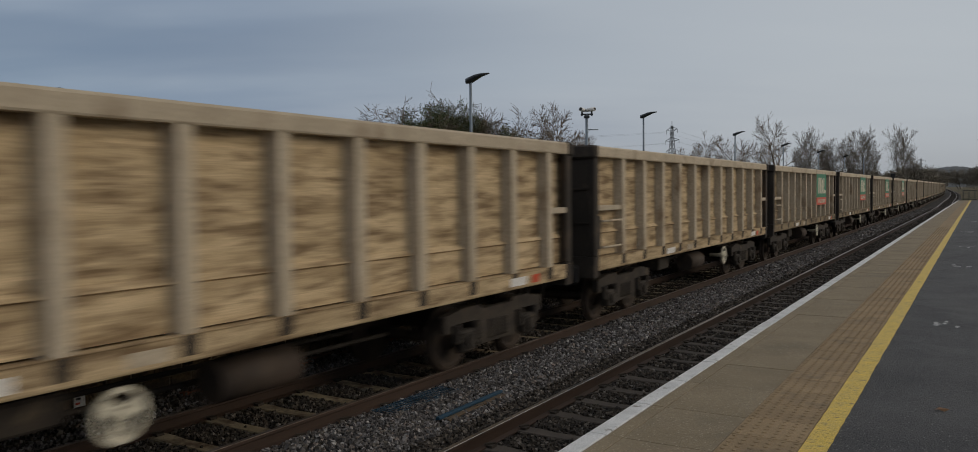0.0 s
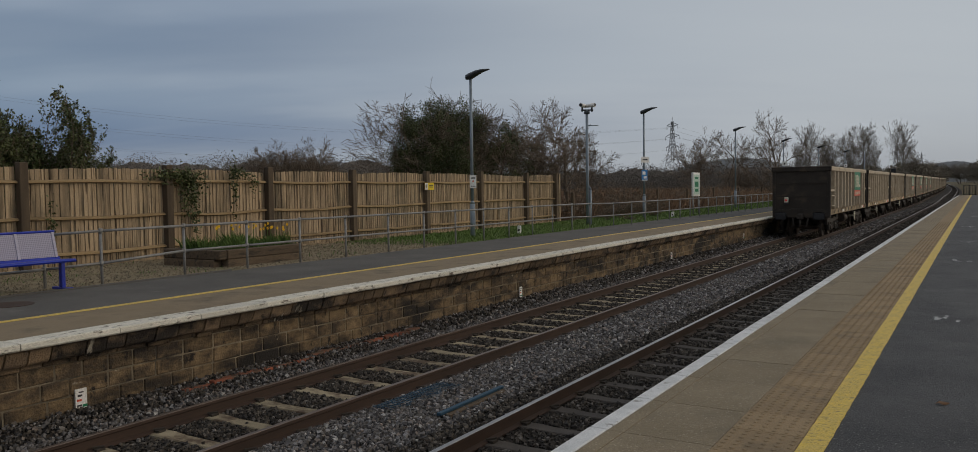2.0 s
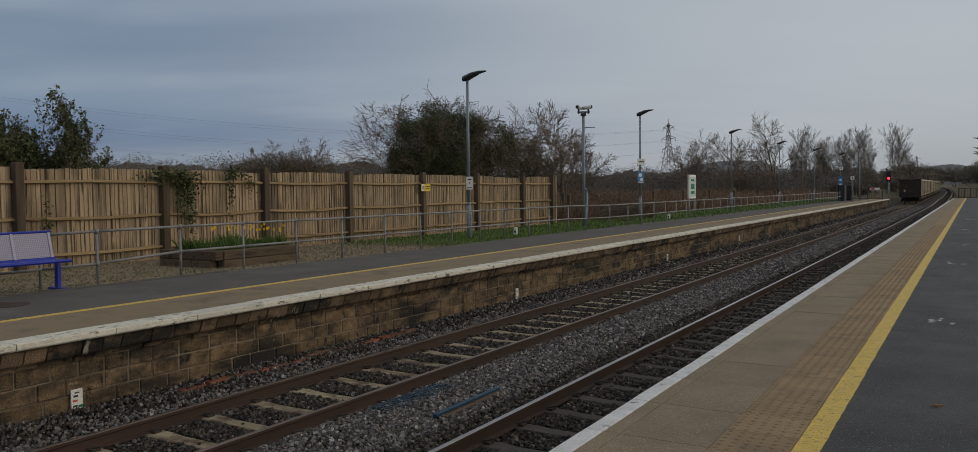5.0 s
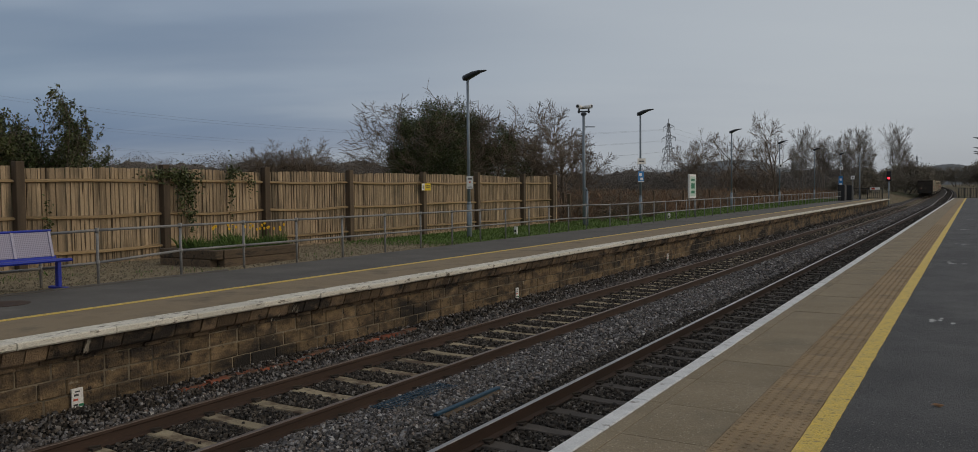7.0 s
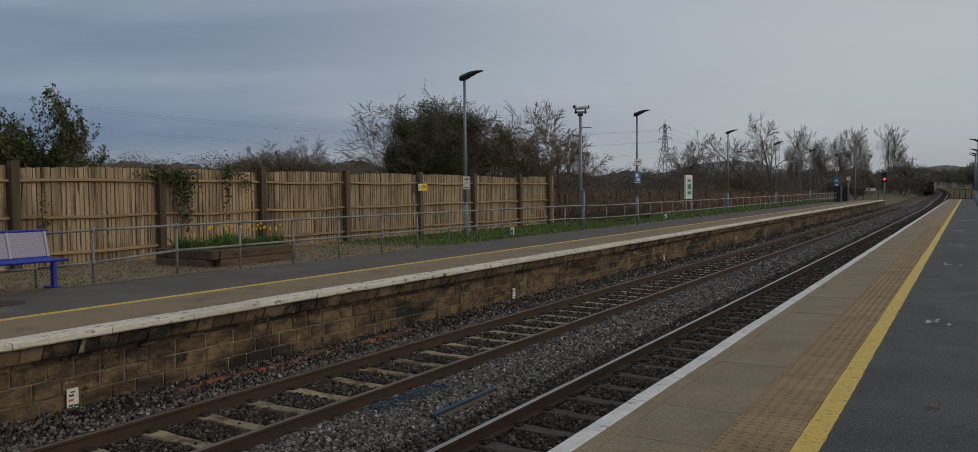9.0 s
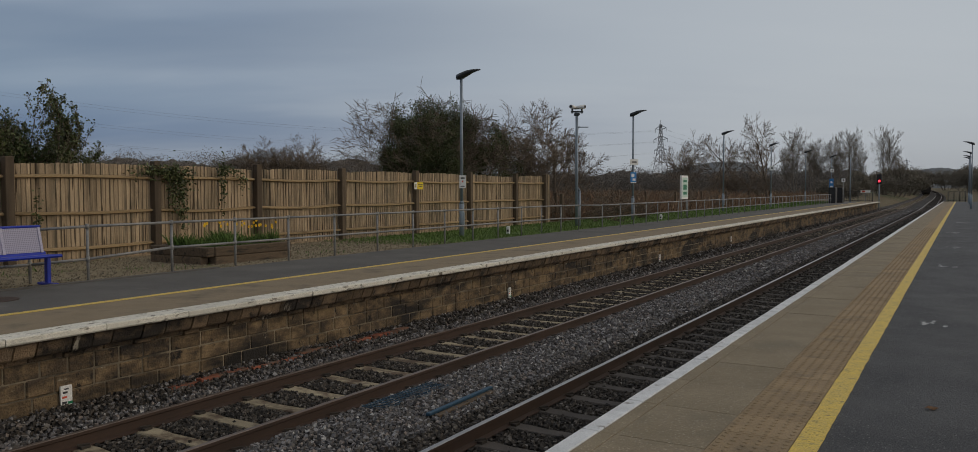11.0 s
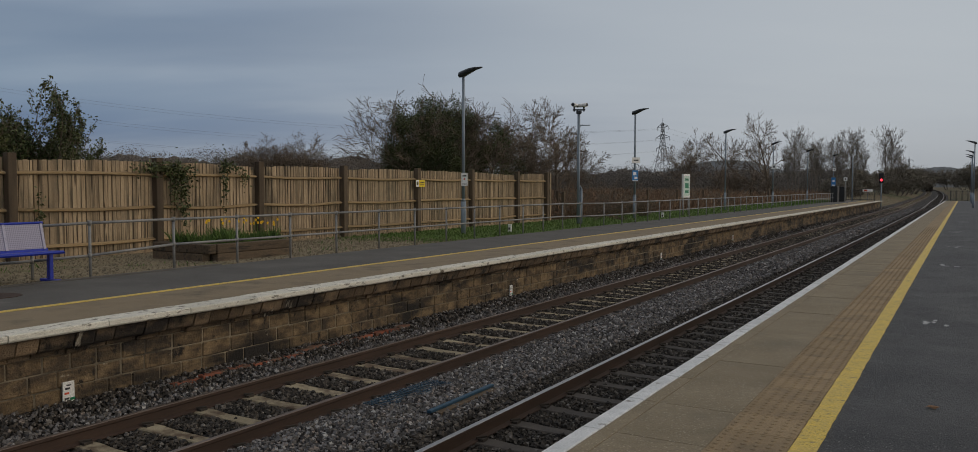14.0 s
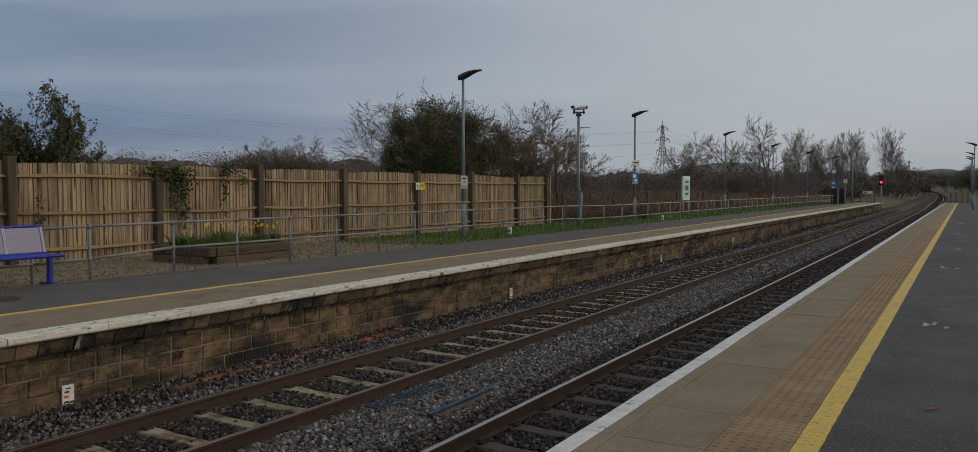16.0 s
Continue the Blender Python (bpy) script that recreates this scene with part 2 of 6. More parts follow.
# ---- materials ----
M_ASPHALT = mat("asphalt", (0.044, 0.045, 0.049), (0.080, 0.080, 0.084), 0.72, 1.1, 70, 1.0, dirt=(0.110, 0.109, 0.110), dirt_at=(0.56, 0.80), dirt_scale=0.7, depth=0.02, speck=((0.19, 0.187, 0.185), 60.0, 0.84))
M_ASPHALT_OLD = mat("old asphalt", (0.082, 0.077, 0.072), (0.115, 0.108, 0.10), 0.9, 1.1, 140, 0.4, dirt=(0.16, 0.15, 0.14), dirt_at=(0.62, 0.8), depth=0.006)
M_PAVING = mat("buff concrete paving", (0.212, 0.170, 0.110), (0.264, 0.214, 0.142), 0.85, 1.3, 75, 1.0, dirt=(0.145, 0.122, 0.086), dirt_at=(0.50, 0.82), dirt_scale=0.9, vary=0.035, depth=0.010, speck=((0.40, 0.35, 0.27), 60.0, 0.80))
M_PAVING_OLD = mat("dusty far paving", (0.205, 0.158, 0.10), (0.27, 0.21, 0.135), 0.9, 1.5, 70, 0.4, dirt=(0.10, 0.08, 0.056), dirt_at=(0.5, 0.75), depth=0.005)
M_TACTILE = mat("tactile paving", (0.255, 0.183, 0.105), (0.315, 0.227, 0.130), 0.85, 2.5, 80, 0.8, dirt=(0.125, 0.098, 0.068), dirt_at=(0.52, 0.80), dirt_scale=2.4, vary=0.07, depth=0.008)
M_WHITE = mat("worn white paint", (0.66, 0.67, 0.68), (0.52, 0.53, 0.54), 0.6, 6.0, 90, 0.25, dirt=(0.20, 0.19, 0.17), dirt_at=(0.60, 0.70), dirt_scale=9.0, vary=0.06, depth=0.003)
M_WHITE_OLD = mat("flaking white paint", (0.70, 0.665, 0.58), (0.56, 0.535, 0.46), 0.7, 5.0, 80, 0.4, dirt=(0.12, 0.10, 0.075), dirt_at=(0.56, 0.66), dirt_scale=11.0, stretch=(1, 0.5, 1.6), vary=0.07, depth=0.004)
M_YELLOW = mat("worn yellow paint", (0.72, 0.515, 0.085), (0.60, 0.44, 0.11), 0.6, 7.0, 60, 1.0, dirt=(0.25, 0.19, 0.09), dirt_at=(0.58, 0.68), dirt_scale=15.0, depth=0.012, speck=((0.42, 0.29, 0.06), 40.0, 0.66))
M_BLOCK = mat("sooty stone block", (0.150, 0.104, 0.058), (0.250, 0.175, 0.098), 0.92, 7.0, 40, 1.0, vary=0.18, depth=0.02,
              coats=(((0.070, 0.052, 0.036), 3.0, 0.46, 0.60, (1, 0.7, 1.2)), ((0.022, 0.019, 0.017), 0.85, 0.45, 0.58, (1, 0.6, 1.6)), ((0.016, 0.014, 0.013), 5.5, 0.58, 0.66, (1, 1, 0.7)), ((0.36, 0.32, 0.25), 5.0, 0.64, 0.70, (1, 0.7, 1))))
M_CORBEL = mat("soot-blackened corbel stone", (0.115, 0.084, 0.058), (0.215, 0.150, 0.092), 0.92, 5.0, 50, 1.0, vary=0.40, depth=0.02,
               coats=(((0.034, 0.028, 0.024), 1.6, 0.49, 0.60, (1, 0.7, 1.2)), ((0.020, 0.018, 0.016), 5.0, 0.57, 0.66, (1, 1, 0.6)), ((0.46, 0.42, 0.34), 2.6, 0.65, 0.69, (1, 1.6, 0.4))))
M_MORTAR = mat("pale mortar", (0.30, 0.25, 0.175), (0.045, 0.038, 0.030), 0.95, 1.8, 60, 0.5, depth=0.008)
M_RAIL = mat("rusty rail side", (0.038, 0.023, 0.017), (0.058, 0.034, 0.024), 0.75, 5.0, 70, 0.3, depth=0.003, stretch=(1, 0.2, 1))
M_RAILTOP = mat("polished rail head", (0.30, 0.28, 0.27), (0.42, 0.40, 0.39), 0.35, 8.0, 60, 0.05, metal=1.0, stretch=(1, 0.05, 1))
M_RAILTOP_DULL = mat("dull rail head", (0.16, 0.12, 0.10), (0.22, 0.18, 0.16), 0.5, 8.0, 60, 0.05, metal=0.8, stretch=(1, 0.05, 1))
M_SLEEPER = mat("weathered concrete sleeper", (0.265, 0.222, 0.148), (0.36, 0.305, 0.21), 0.9, 3.0, 80, 0.4, dirt=(0.10, 0.068, 0.045), dirt_at=(0.46, 0.62), dirt_scale=3.2, vary=0.15, depth=0.005)
M_SLEEPER_DARK = mat("dirty dark sleeper", (0.050, 0.043, 0.038), (0.08, 0.068, 0.058), 0.9, 3.0, 80, 0.5, vary=0.2, depth=0.005)
M_BALLAST = mat("granite ballast", (0.13, 0.12, 0.12), (0.20, 0.19, 0.185), 0.85, 9.0, 45, 0.5, depth=0.006, island=0.3,
                tones=((0.0, (0.105, 0.099, 0.099)), (0.22, (0.165, 0.155, 0.153)), (0.45, (0.120, 0.108, 0.098)), (0.62, (0.215, 0.207, 0.208)), (0.76, (0.045, 0.041, 0.040)), (0.88, (0.18, 0.152, 0.134)), (0.96, (0.31, 0.30, 0.29))))
M_BALLAST_RUST = mat("brake-dusted ballast", (0.07, 0.058, 0.048), (0.11, 0.092, 0.076), 0.9, 9.0, 45, 0.4, depth=0.006, island=0.3,
                     tones=((0.0, (0.042, 0.036, 0.031)), (0.3, (0.066, 0.055, 0.045)), (0.55, (0.028, 0.025, 0.023)), (0.75, (0.092, 0.080, 0.068)), (0.95, (0.15, 0.137, 0.124))))
# bed under the stones, near black: shadow in their gaps painted as colour
M_BALLAST_GAP_SHADE = mat("shade-dark ballast bed", (0.014, 0.012, 0.011), (0.050, 0.044, 0.040), 0.95, 12.0, 28, 1.0, depth=0.05)
M_WOOD = mat("weathered fence board", (0.305, 0.226, 0.145), (0.41, 0.312, 0.205), 0.9, 1.6, 38, 0.8, dirt=(0.115, 0.092, 0.062), dirt_at=(0.50, 0.66), dirt_scale=1.4, stretch=(5, 5, 0.35), vary=0.22, depth=0.006,
             coats=(((0.105, 0.090, 0.064), 1.1, 0.52, 0.72, (1, 1, 0.5)),), speck=((0.065, 0.045, 0.028), 3.2, 0.80))
M_WOOD_RAIL = mat("fence rail", (0.29, 0.205, 0.108), (0.37, 0.268, 0.148), 0.9, 2.0, 50, 0.5, stretch=(4, 0.5, 4), vary=0.15, depth=0.005, dirt=(0.13, 0.095, 0.055), dirt_at=(0.52, 0.68), dirt_scale=2.0)
M_WOOD_POST = mat("dark fence post", (0.075, 0.055, 0.038), (0.12, 0.088, 0.058), 0.9, 2.0, 50, 0.5, stretch=(4, 4, 0.5), vary=0.2, depth=0.004)
M_SLEEPER_WOOD = mat("old railway sleeper timber", (0.075, 0.055, 0.038), (0.165, 0.118, 0.075), 0.9, 2.0, 40, 0.8, stretch=(4, 0.6, 4), vary=0.35, depth=0.008, dirt=(0.04, 0.032, 0.025), dirt_at=(0.5, 0.62), dirt_scale=2.0)
M_GALV = mat("galvanised tube", (0.20, 0.20, 0.20), (0.27, 0.27, 0.265), 0.55, 6.0, 80, 0.15, metal=0.35, dirt=(0.13, 0.11, 0.095), dirt_at=(0.6, 0.8), dirt_scale=5.0)
M_LAMP = mat("grey lamp column", (0.19, 0.23, 0.27), (0.23, 0.27, 0.31), 0.5, 4.0, 60, 0.1, metal=0.2)
M_LAMPHEAD = mat("dark lamp head", (0.025, 0.028, 0.034), (0.04, 0.044, 0.05), 0.35, 6.0, 60, 0.05)
M_BLUE = mat("blue painted steel", (0.012, 0.028, 0.30), (0.016, 0.036, 0.36), 0.4, 4.0, 60, 0.1)
M_GRAVEL = mat("planted gravel strip", (0.19, 0.155, 0.095), (0.27, 0.22, 0.14), 0.95, 5.0, 55, 1.0, dirt=(0.11, 0.12, 0.045), dirt_at=(0.54, 0.70), dirt_scale=0.9, depth=0.02)
M_GRASS = mat("short grass", (0.085, 0.135, 0.026), (0.12, 0.175, 0.036), 0.95, 3.0, 50, 1.0, dirt=(0.10, 0.085, 0.045), dirt_at=(0.6, 0.75), dirt_scale=0.7, depth=0.03)
M_BLADE = mat("grass blade", (0.055, 0.105, 0.018), (0.10, 0.16, 0.035), 0.8, 3.0, 50, 0.0, island=0.4)
M_GROUND = mat("rough winter ground", (0.15, 0.11, 0.068), (0.115, 0.105, 0.055), 0.95, 0.08, 6.0, 1.0, dirt=(0.06, 0.075, 0.03), dirt_at=(0.52, 0.64), dirt_scale=0.02, depth=0.2)
M_BARK = mat("bare winter bark", (0.105, 0.082, 0.062), (0.15, 0.12, 0.09), 0.95, 3.0, 30, 0.4, depth=0.02)
M_TWIG = mat("fine twigs", (0.125, 0.096, 0.072), (0.18, 0.14, 0.105), 0.95, 0.6, 10, 0.0)
# twigs of far trees, paler than M_TWIG: distance haze put into the colour
M_TWIG_HAZED = mat("haze-paled far twigs", (0.165, 0.142, 0.118), (0.22, 0.19, 0.158), 0.95, 0.3, 5, 0.0)
M_IVY = mat("ivy leaf", (0.044, 0.062, 0.022), (0.086, 0.098, 0.034), 0.55, 0.8, 10, 0.0, island=0.5)
M_LEAF = mat("evergreen leaf", (0.050, 0.072, 0.024), (0.105, 0.112, 0.042), 0.55, 0.8, 10, 0.0, island=0.5)
M_SCRUB = mat("brown scrub", (0.17, 0.105, 0.065), (0.235, 0.155, 0.10), 0.95, 0.5, 8, 0.0, island=0.35)
M_WAGON = mat("stone-dusted wagon steel", (0.40, 0.30, 0.175), (0.60, 0.465, 0.29), 0.85, 1.6, 22, 0.4, dirt=(0.185, 0.125, 0.068), dirt_at=(0.45, 0.64), dirt_scale=2.2, stretch=(1, 0.55, 3.4), vary=0.12, depth=0.006)
M_WAGON_DIRTY = mat("grimy wagon steel", (0.235, 0.180, 0.110), (0.38, 0.295, 0.185), 0.85, 1.6, 22, 0.4, dirt=(0.115, 0.082, 0.050), dirt_at=(0.44, 0.66), dirt_scale=1.9, stretch=(1, 0.6, 2.6), vary=0.14, depth=0.006)
M_WAGON_RIB = mat("grey dusty wagon rib", (0.42, 0.355, 0.265), (0.56, 0.485, 0.375), 0.8, 1.5, 40, 0.3, dirt=(0.20, 0.14, 0.085), dirt_at=(0.52, 0.72), vary=0.08, stretch=(1, 1, 0.6), depth=0.003)
M_WAGON_END = mat("dark wagon end", (0.028, 0.023, 0.019), (0.046, 0.037, 0.029), 0.85, 1.5, 40, 0.25, dirt=(0.085, 0.06, 0.042), dirt_at=(0.56, 0.75), depth=0.004)
M_BOGIE = mat("grimy bogie iron", (0.026, 0.022, 0.019), (0.055, 0.044, 0.034), 0.85, 5.0, 50, 0.3, vary=0.1, depth=0.004, dirt=(0.15, 0.115, 0.075), dirt_at=(0.60, 0.72), dirt_scale=3.5)
M_WHEEL = mat("rusty wheel", (0.040, 0.030, 0.024), (0.070, 0.050, 0.037), 0.75, 5.0, 50, 0.2, depth=0.003)
M_SIGN_GREEN = mat("green board", (0.004, 0.165, 0.075), (0.007, 0.19, 0.09), 0.5, 3.0, 30, 0.05, dirt=(0.03, 0.12, 0.07), dirt_at=(0.6, 0.8))
M_SIGN_RED = mat("red board", (0.55, 0.075, 0.035), (0.62, 0.095, 0.045), 0.5, 3.0, 30, 0.05)
M_SIGN_WHITE = mat("white sign face", (0.82, 0.81, 0.79), (0.74, 0.73, 0.71), 0.5, 5.0, 40, 0.05)
M_SIGN_YELLOW = mat("yellow sign face", (0.75, 0.55, 0.02), (0.70, 0.50, 0.02), 0.5, 5.0, 40, 0.05)
M_SIGN_BLUE = mat("blue sign face", (0.035, 0.20, 0.50), (0.04, 0.23, 0.55), 0.5, 5.0, 40, 0.05)
M_SIGN_DARK = mat("dark print", (0.03, 0.03, 0.035), (0.04, 0.04, 0.045), 0.6, 5.0, 40, 0.0)
M_STAIN = mat("dried splash", (0.48, 0.48, 0.48), (0.25, 0.25, 0.255), 0.85, 14.0, 70, 0.2, dirt=(0.07, 0.071, 0.075), dirt_at=(0.54, 0.66), dirt_scale=22.0)
M_LILAC = mat("pale lilac coated sheet", (0.33, 0.32, 0.42), (0.38, 0.37, 0.47), 0.5, 4.0, 60, 0.1)
M_CREAM = mat("dusty cream paint", (0.68, 0.64, 0.52), (0.52, 0.48, 0.37), 0.7, 6.0, 50, 0.2, dirt=(0.17, 0.135, 0.085), dirt_at=(0.56, 0.68), dirt_scale=7.0)
M_BLACK = mat("black painted metal", (0.016, 0.016, 0.018), (0.026, 0.026, 0.028), 0.5, 5.0, 40, 0.1)
M_ORANGE = mat("orange clay", (0.30, 0.085, 0.042), (0.20, 0.065, 0.038), 0.85, 5.0, 50, 0.3, dirt=(0.10, 0.065, 0.045), dirt_at=(0.42, 0.58), dirt_scale=3.0, vary=0.3)
M_TEAL = mat("faded blue plastic", (0.014, 0.050, 0.088), (0.020, 0.066, 0.115), 0.6, 5.0, 50, 0.1)
M_FLOWER = mat("daffodil yellow", (0.80, 0.52, 0.02), (0.75, 0.45, 0.015), 0.7, 5.0, 40, 0.0, island=0.2)
M_LEAFDEAD = mat("dead leaf", (0.34, 0.20, 0.11), (0.27, 0.155, 0.085), 0.8, 9.0, 60, 0.2)
# steel of pylons and cables, lightened to include the haze before them
M_PYLON = mat("haze-paled pylon steel", (0.17, 0.18, 0.195), (0.20, 0.21, 0.225), 0.7, 1.0, 10, 0.0)
# bluish grey holds the haze over the distant hills
M_HILL = mat("haze-blue wooded hill", (0.10, 0.112, 0.125), (0.13, 0.142, 0.156), 0.95, 0.02, 0.2, 0.0)
M_RED = glow("red signal lamp", (1.0, 0.03, 0.05), 4.0)
M_TAIL = glow("red tail lamp", (0.6, 0.015, 0.02), 0.15)


# ---- ground ----
def cross_section(y):
    """Height of the ground over x, beside and beyond the platforms."""
    k = min(1.0, max(0.0, (y - FAR_END - 1.0) / 8.0))
    n = min(1.0, max(0.0, (y - NEAR_END - 1.0) / 8.0))
    xs = [-2600, -900, -400, -180, -90, -50, -34, -24, -19, -15.5, -13.6, -11.5, -9.75, -9.6, -8.0, -5.6, -3.0, -2.0, -1.6, 0.2, 2.4, 5, 12, 40, 150, 500, 1800]
    zs = []
    for x in xs:
        if x <= -13.6:
            z = 0.09 + 0.35 * noise.noise(Vector((x * 0.02, y * 0.02, 0))) * (1 if x < -50 else 0) - (0.5 if x < -24 and x > -400 else 0)
        elif x < -9.7:
            z = 0.05 + k * {-11.5: -0.45, -9.75: -0.95}[x]
        elif x <= -1.9:
            z = -1.16
        elif x < 2.4:
            z = -0.15 + n * {-1.6: -0.9, 0.2: -0.55}[x]
        else:
            z = -0.05
        zs.append(z)
    return xs, zs


def build_ground():
    ys = [-700, -200, -60, -15, 0, 20, 40, 60, 80, 100, 110, 112, 114, 117, 121, 124, 128, 134, 150, 170, 190, 215, 240, 270, 300, 340, 380, 430, 480, 540, 620, 720, 900, 1200, 2000, 3200]
    verts, faces = [], []
    for y in ys:
        xs, zs = cross_section(y)
        for x, z in zip(xs, zs):
            verts.append((x + bend(y), y, z + rise(y)))
    k = len(xs)
    for j in range(len(ys) - 1):
        for i in range(k - 1):
            faces.append((j * k + i, j * k + i + 1, (j + 1) * k + i + 1, (j + 1) * k + i))
    tagged(new("ground", raw_mesh("ground", verts, faces, M_GROUND, True)), "rough brown and green winter fields round the station", "ground", kind="structure")


def sweep(outline, ys, dx=0.0):
    """An outline of (x, z) carried along the line of the railway."""
    verts, faces = [], []
    k = len(outline)
    for y in ys:
        for x, z in outline:
            verts.append((x + dx + bend(y), y, z + rise(y)))
    for j in range(len(ys) - 1):
        for i in range(k):
            a, b = i, (i + 1) % k
            faces.append((j * k + a, j * k + b, (j + 1) * k + b, (j + 1) * k + a))
    return verts, faces


LINE_YS = [-30, 0, 30, 60] + list(range(80, 900, 20))


def bed_height(x):
    """Top of the ballast over x."""
    pts = [(-9.6, -0.83), (-9.2, -0.845), (-8.95, -0.895), (-8.7, -0.955), (-8.45, -1.01), (-8.3, -1.02), (-8.2, -1.045), (-6.56, -1.045), (-6.48, -1.008), (-6.1, -0.985), (-5.6, -0.955), (-5.1, -0.985), (-4.75, -1.012), (-4.66, -1.045), (-2.9, -1.05), (-2.3, -1.07)]
    return float(np.interp(x, [p[0] for p in pts], [p[1] for p in pts]))


def build_ballast():
    xs = [-9.7, -9.2, -8.95, -8.7, -8.45, -8.3, -8.2, -6.56, -6.48, -6.1, -5.6, -5.1, -4.75, -4.66, -2.9, -2.2, -1.5]
    verts, faces = [], []
    for y in LINE_YS:
        for x in xs:
            verts.append((x + bend(y), y, bed_height(x) - 0.02 + rise(y) - (0.25 if y > 125 and x in (-9.7, -1.5) else 0)))
    k = len(xs)
    for j in range(len(LINE_YS) - 1):
        for i in range(k - 1):
            faces.append((j * k + i, j * k + i + 1, (j + 1) * k + i + 1, (j + 1) * k + i))
    bed = tagged(new("ballast", raw_mesh("ballast_bed", verts, faces, M_BALLAST_GAP_SHADE)), "granite ballast bed of both tracks, darkened for shade between the stones", "ballast", kind="stuff")
    # loose stones, one by one near the camera and thinning out beyond
    rng = np.random.default_rng(5)
    spans = [(2.5, 12.0, 800, 0.0235), (12.0, 24.0, 460, 0.029), (24.0, 48.0, 150, 0.038), (48.0, 120.0, 36, 0.055)]
    cube = np.array([(-1, -1, -1), (1, -1, -1), (1, 1, -1), (-1, 1, -1), (-1, -1, 1), (1, -1, 1), (1, 1, 1), (-1, 1, 1)], float) * 0.72
    quads = np.array([(3, 2, 1, 0), (4, 5, 6, 7), (0, 1, 5, 4), (1, 2, 6, 5), (2, 3, 7, 6), (3, 0, 4, 7)])
    V, F, base, tint = [], [], 0, []
    hx = np.linspace(-9.6, -2.3, 200)
    hz = np.array([bed_height(x) for x in hx])
    for y0, y1, dens, size in spans:
        n = int((y1 - y0) * 7.2 * dens)
        x = rng.uniform(-9.25, -2.45, n)
        y = rng.uniform(y0, y1, n)
        z = np.interp(x, hx, hz) + rng.uniform(-0.012, 0.022, n)
        # keep the rails and the tops of the sleepers clear
        ok = np.ones(n, bool)
        for c in (FAR_C, NEAR_C):
            for s in (-0.753, 0.753):
                ok &= np.abs(x - c - s) > 0.085
            on = (x - c > -0.86) & (x - c < (0.86 if c == FAR_C else 1.27)) & (np.abs((y - 7.374) / 0.757 - np.round((y - 7.374) / 0.757)) * 0.757 < 0.135)
            ok &= ~on | (rng.random(n) < np.where(x - c > 0.86, 0.35, 0.012))
        x, y, z = x[ok], y[ok], z[ok]
        n = len(x)
        s = size * rng.uniform(0.55, 1.25, (n, 1, 1)) * rng.uniform(0.65, 1.2, (n, 1, 3))
        p = (cube[None] + rng.uniform(-0.32, 0.32, (n, 8, 3))) * s
        a, b = rng.uniform(0, 6.28, (2, n))
        ca, sa, cb, sb = np.cos(a)[:, None], np.sin(a)[:, None], np.cos(b)[:, None], np.sin(b)[:, None]
        px, py, pz = p[..., 0] * ca - p[..., 1] * sa, p[..., 0] * sa + p[..., 1] * ca, p[..., 2]
        py, pz = py * cb - pz * sb, py * sb + pz * cb
        V.append(np.stack([px + x[:, None], py + y[:, None], pz + z[:, None]], -1).reshape(-1, 3))
        F.append((quads[None] + base + 8 * np.arange(n)[:, None, None]).reshape(-1, 4))
        tint.append(np.repeat((np.abs(x - FAR_C) < 0.72) | (np.abs(x - NEAR_C) < 1.3) | ((x < -8.72) & (rng.random(n) < 0.6)), 6))
        base += 8 * n
    stones = new("ballast_stones", raw_mesh("ballast_stones", np.concatenate(V), np.concatenate(F), M_BALLAST))
    stones.data.materials.append(M_BALLAST_RUST)
    stones.data.polygons.foreach_set("material_index", np.concatenate(tint).astype(np.int32))
    tagged(stones, "loose angular grey ballast stones lying between the sleepers", "ballast", kind="stuff")


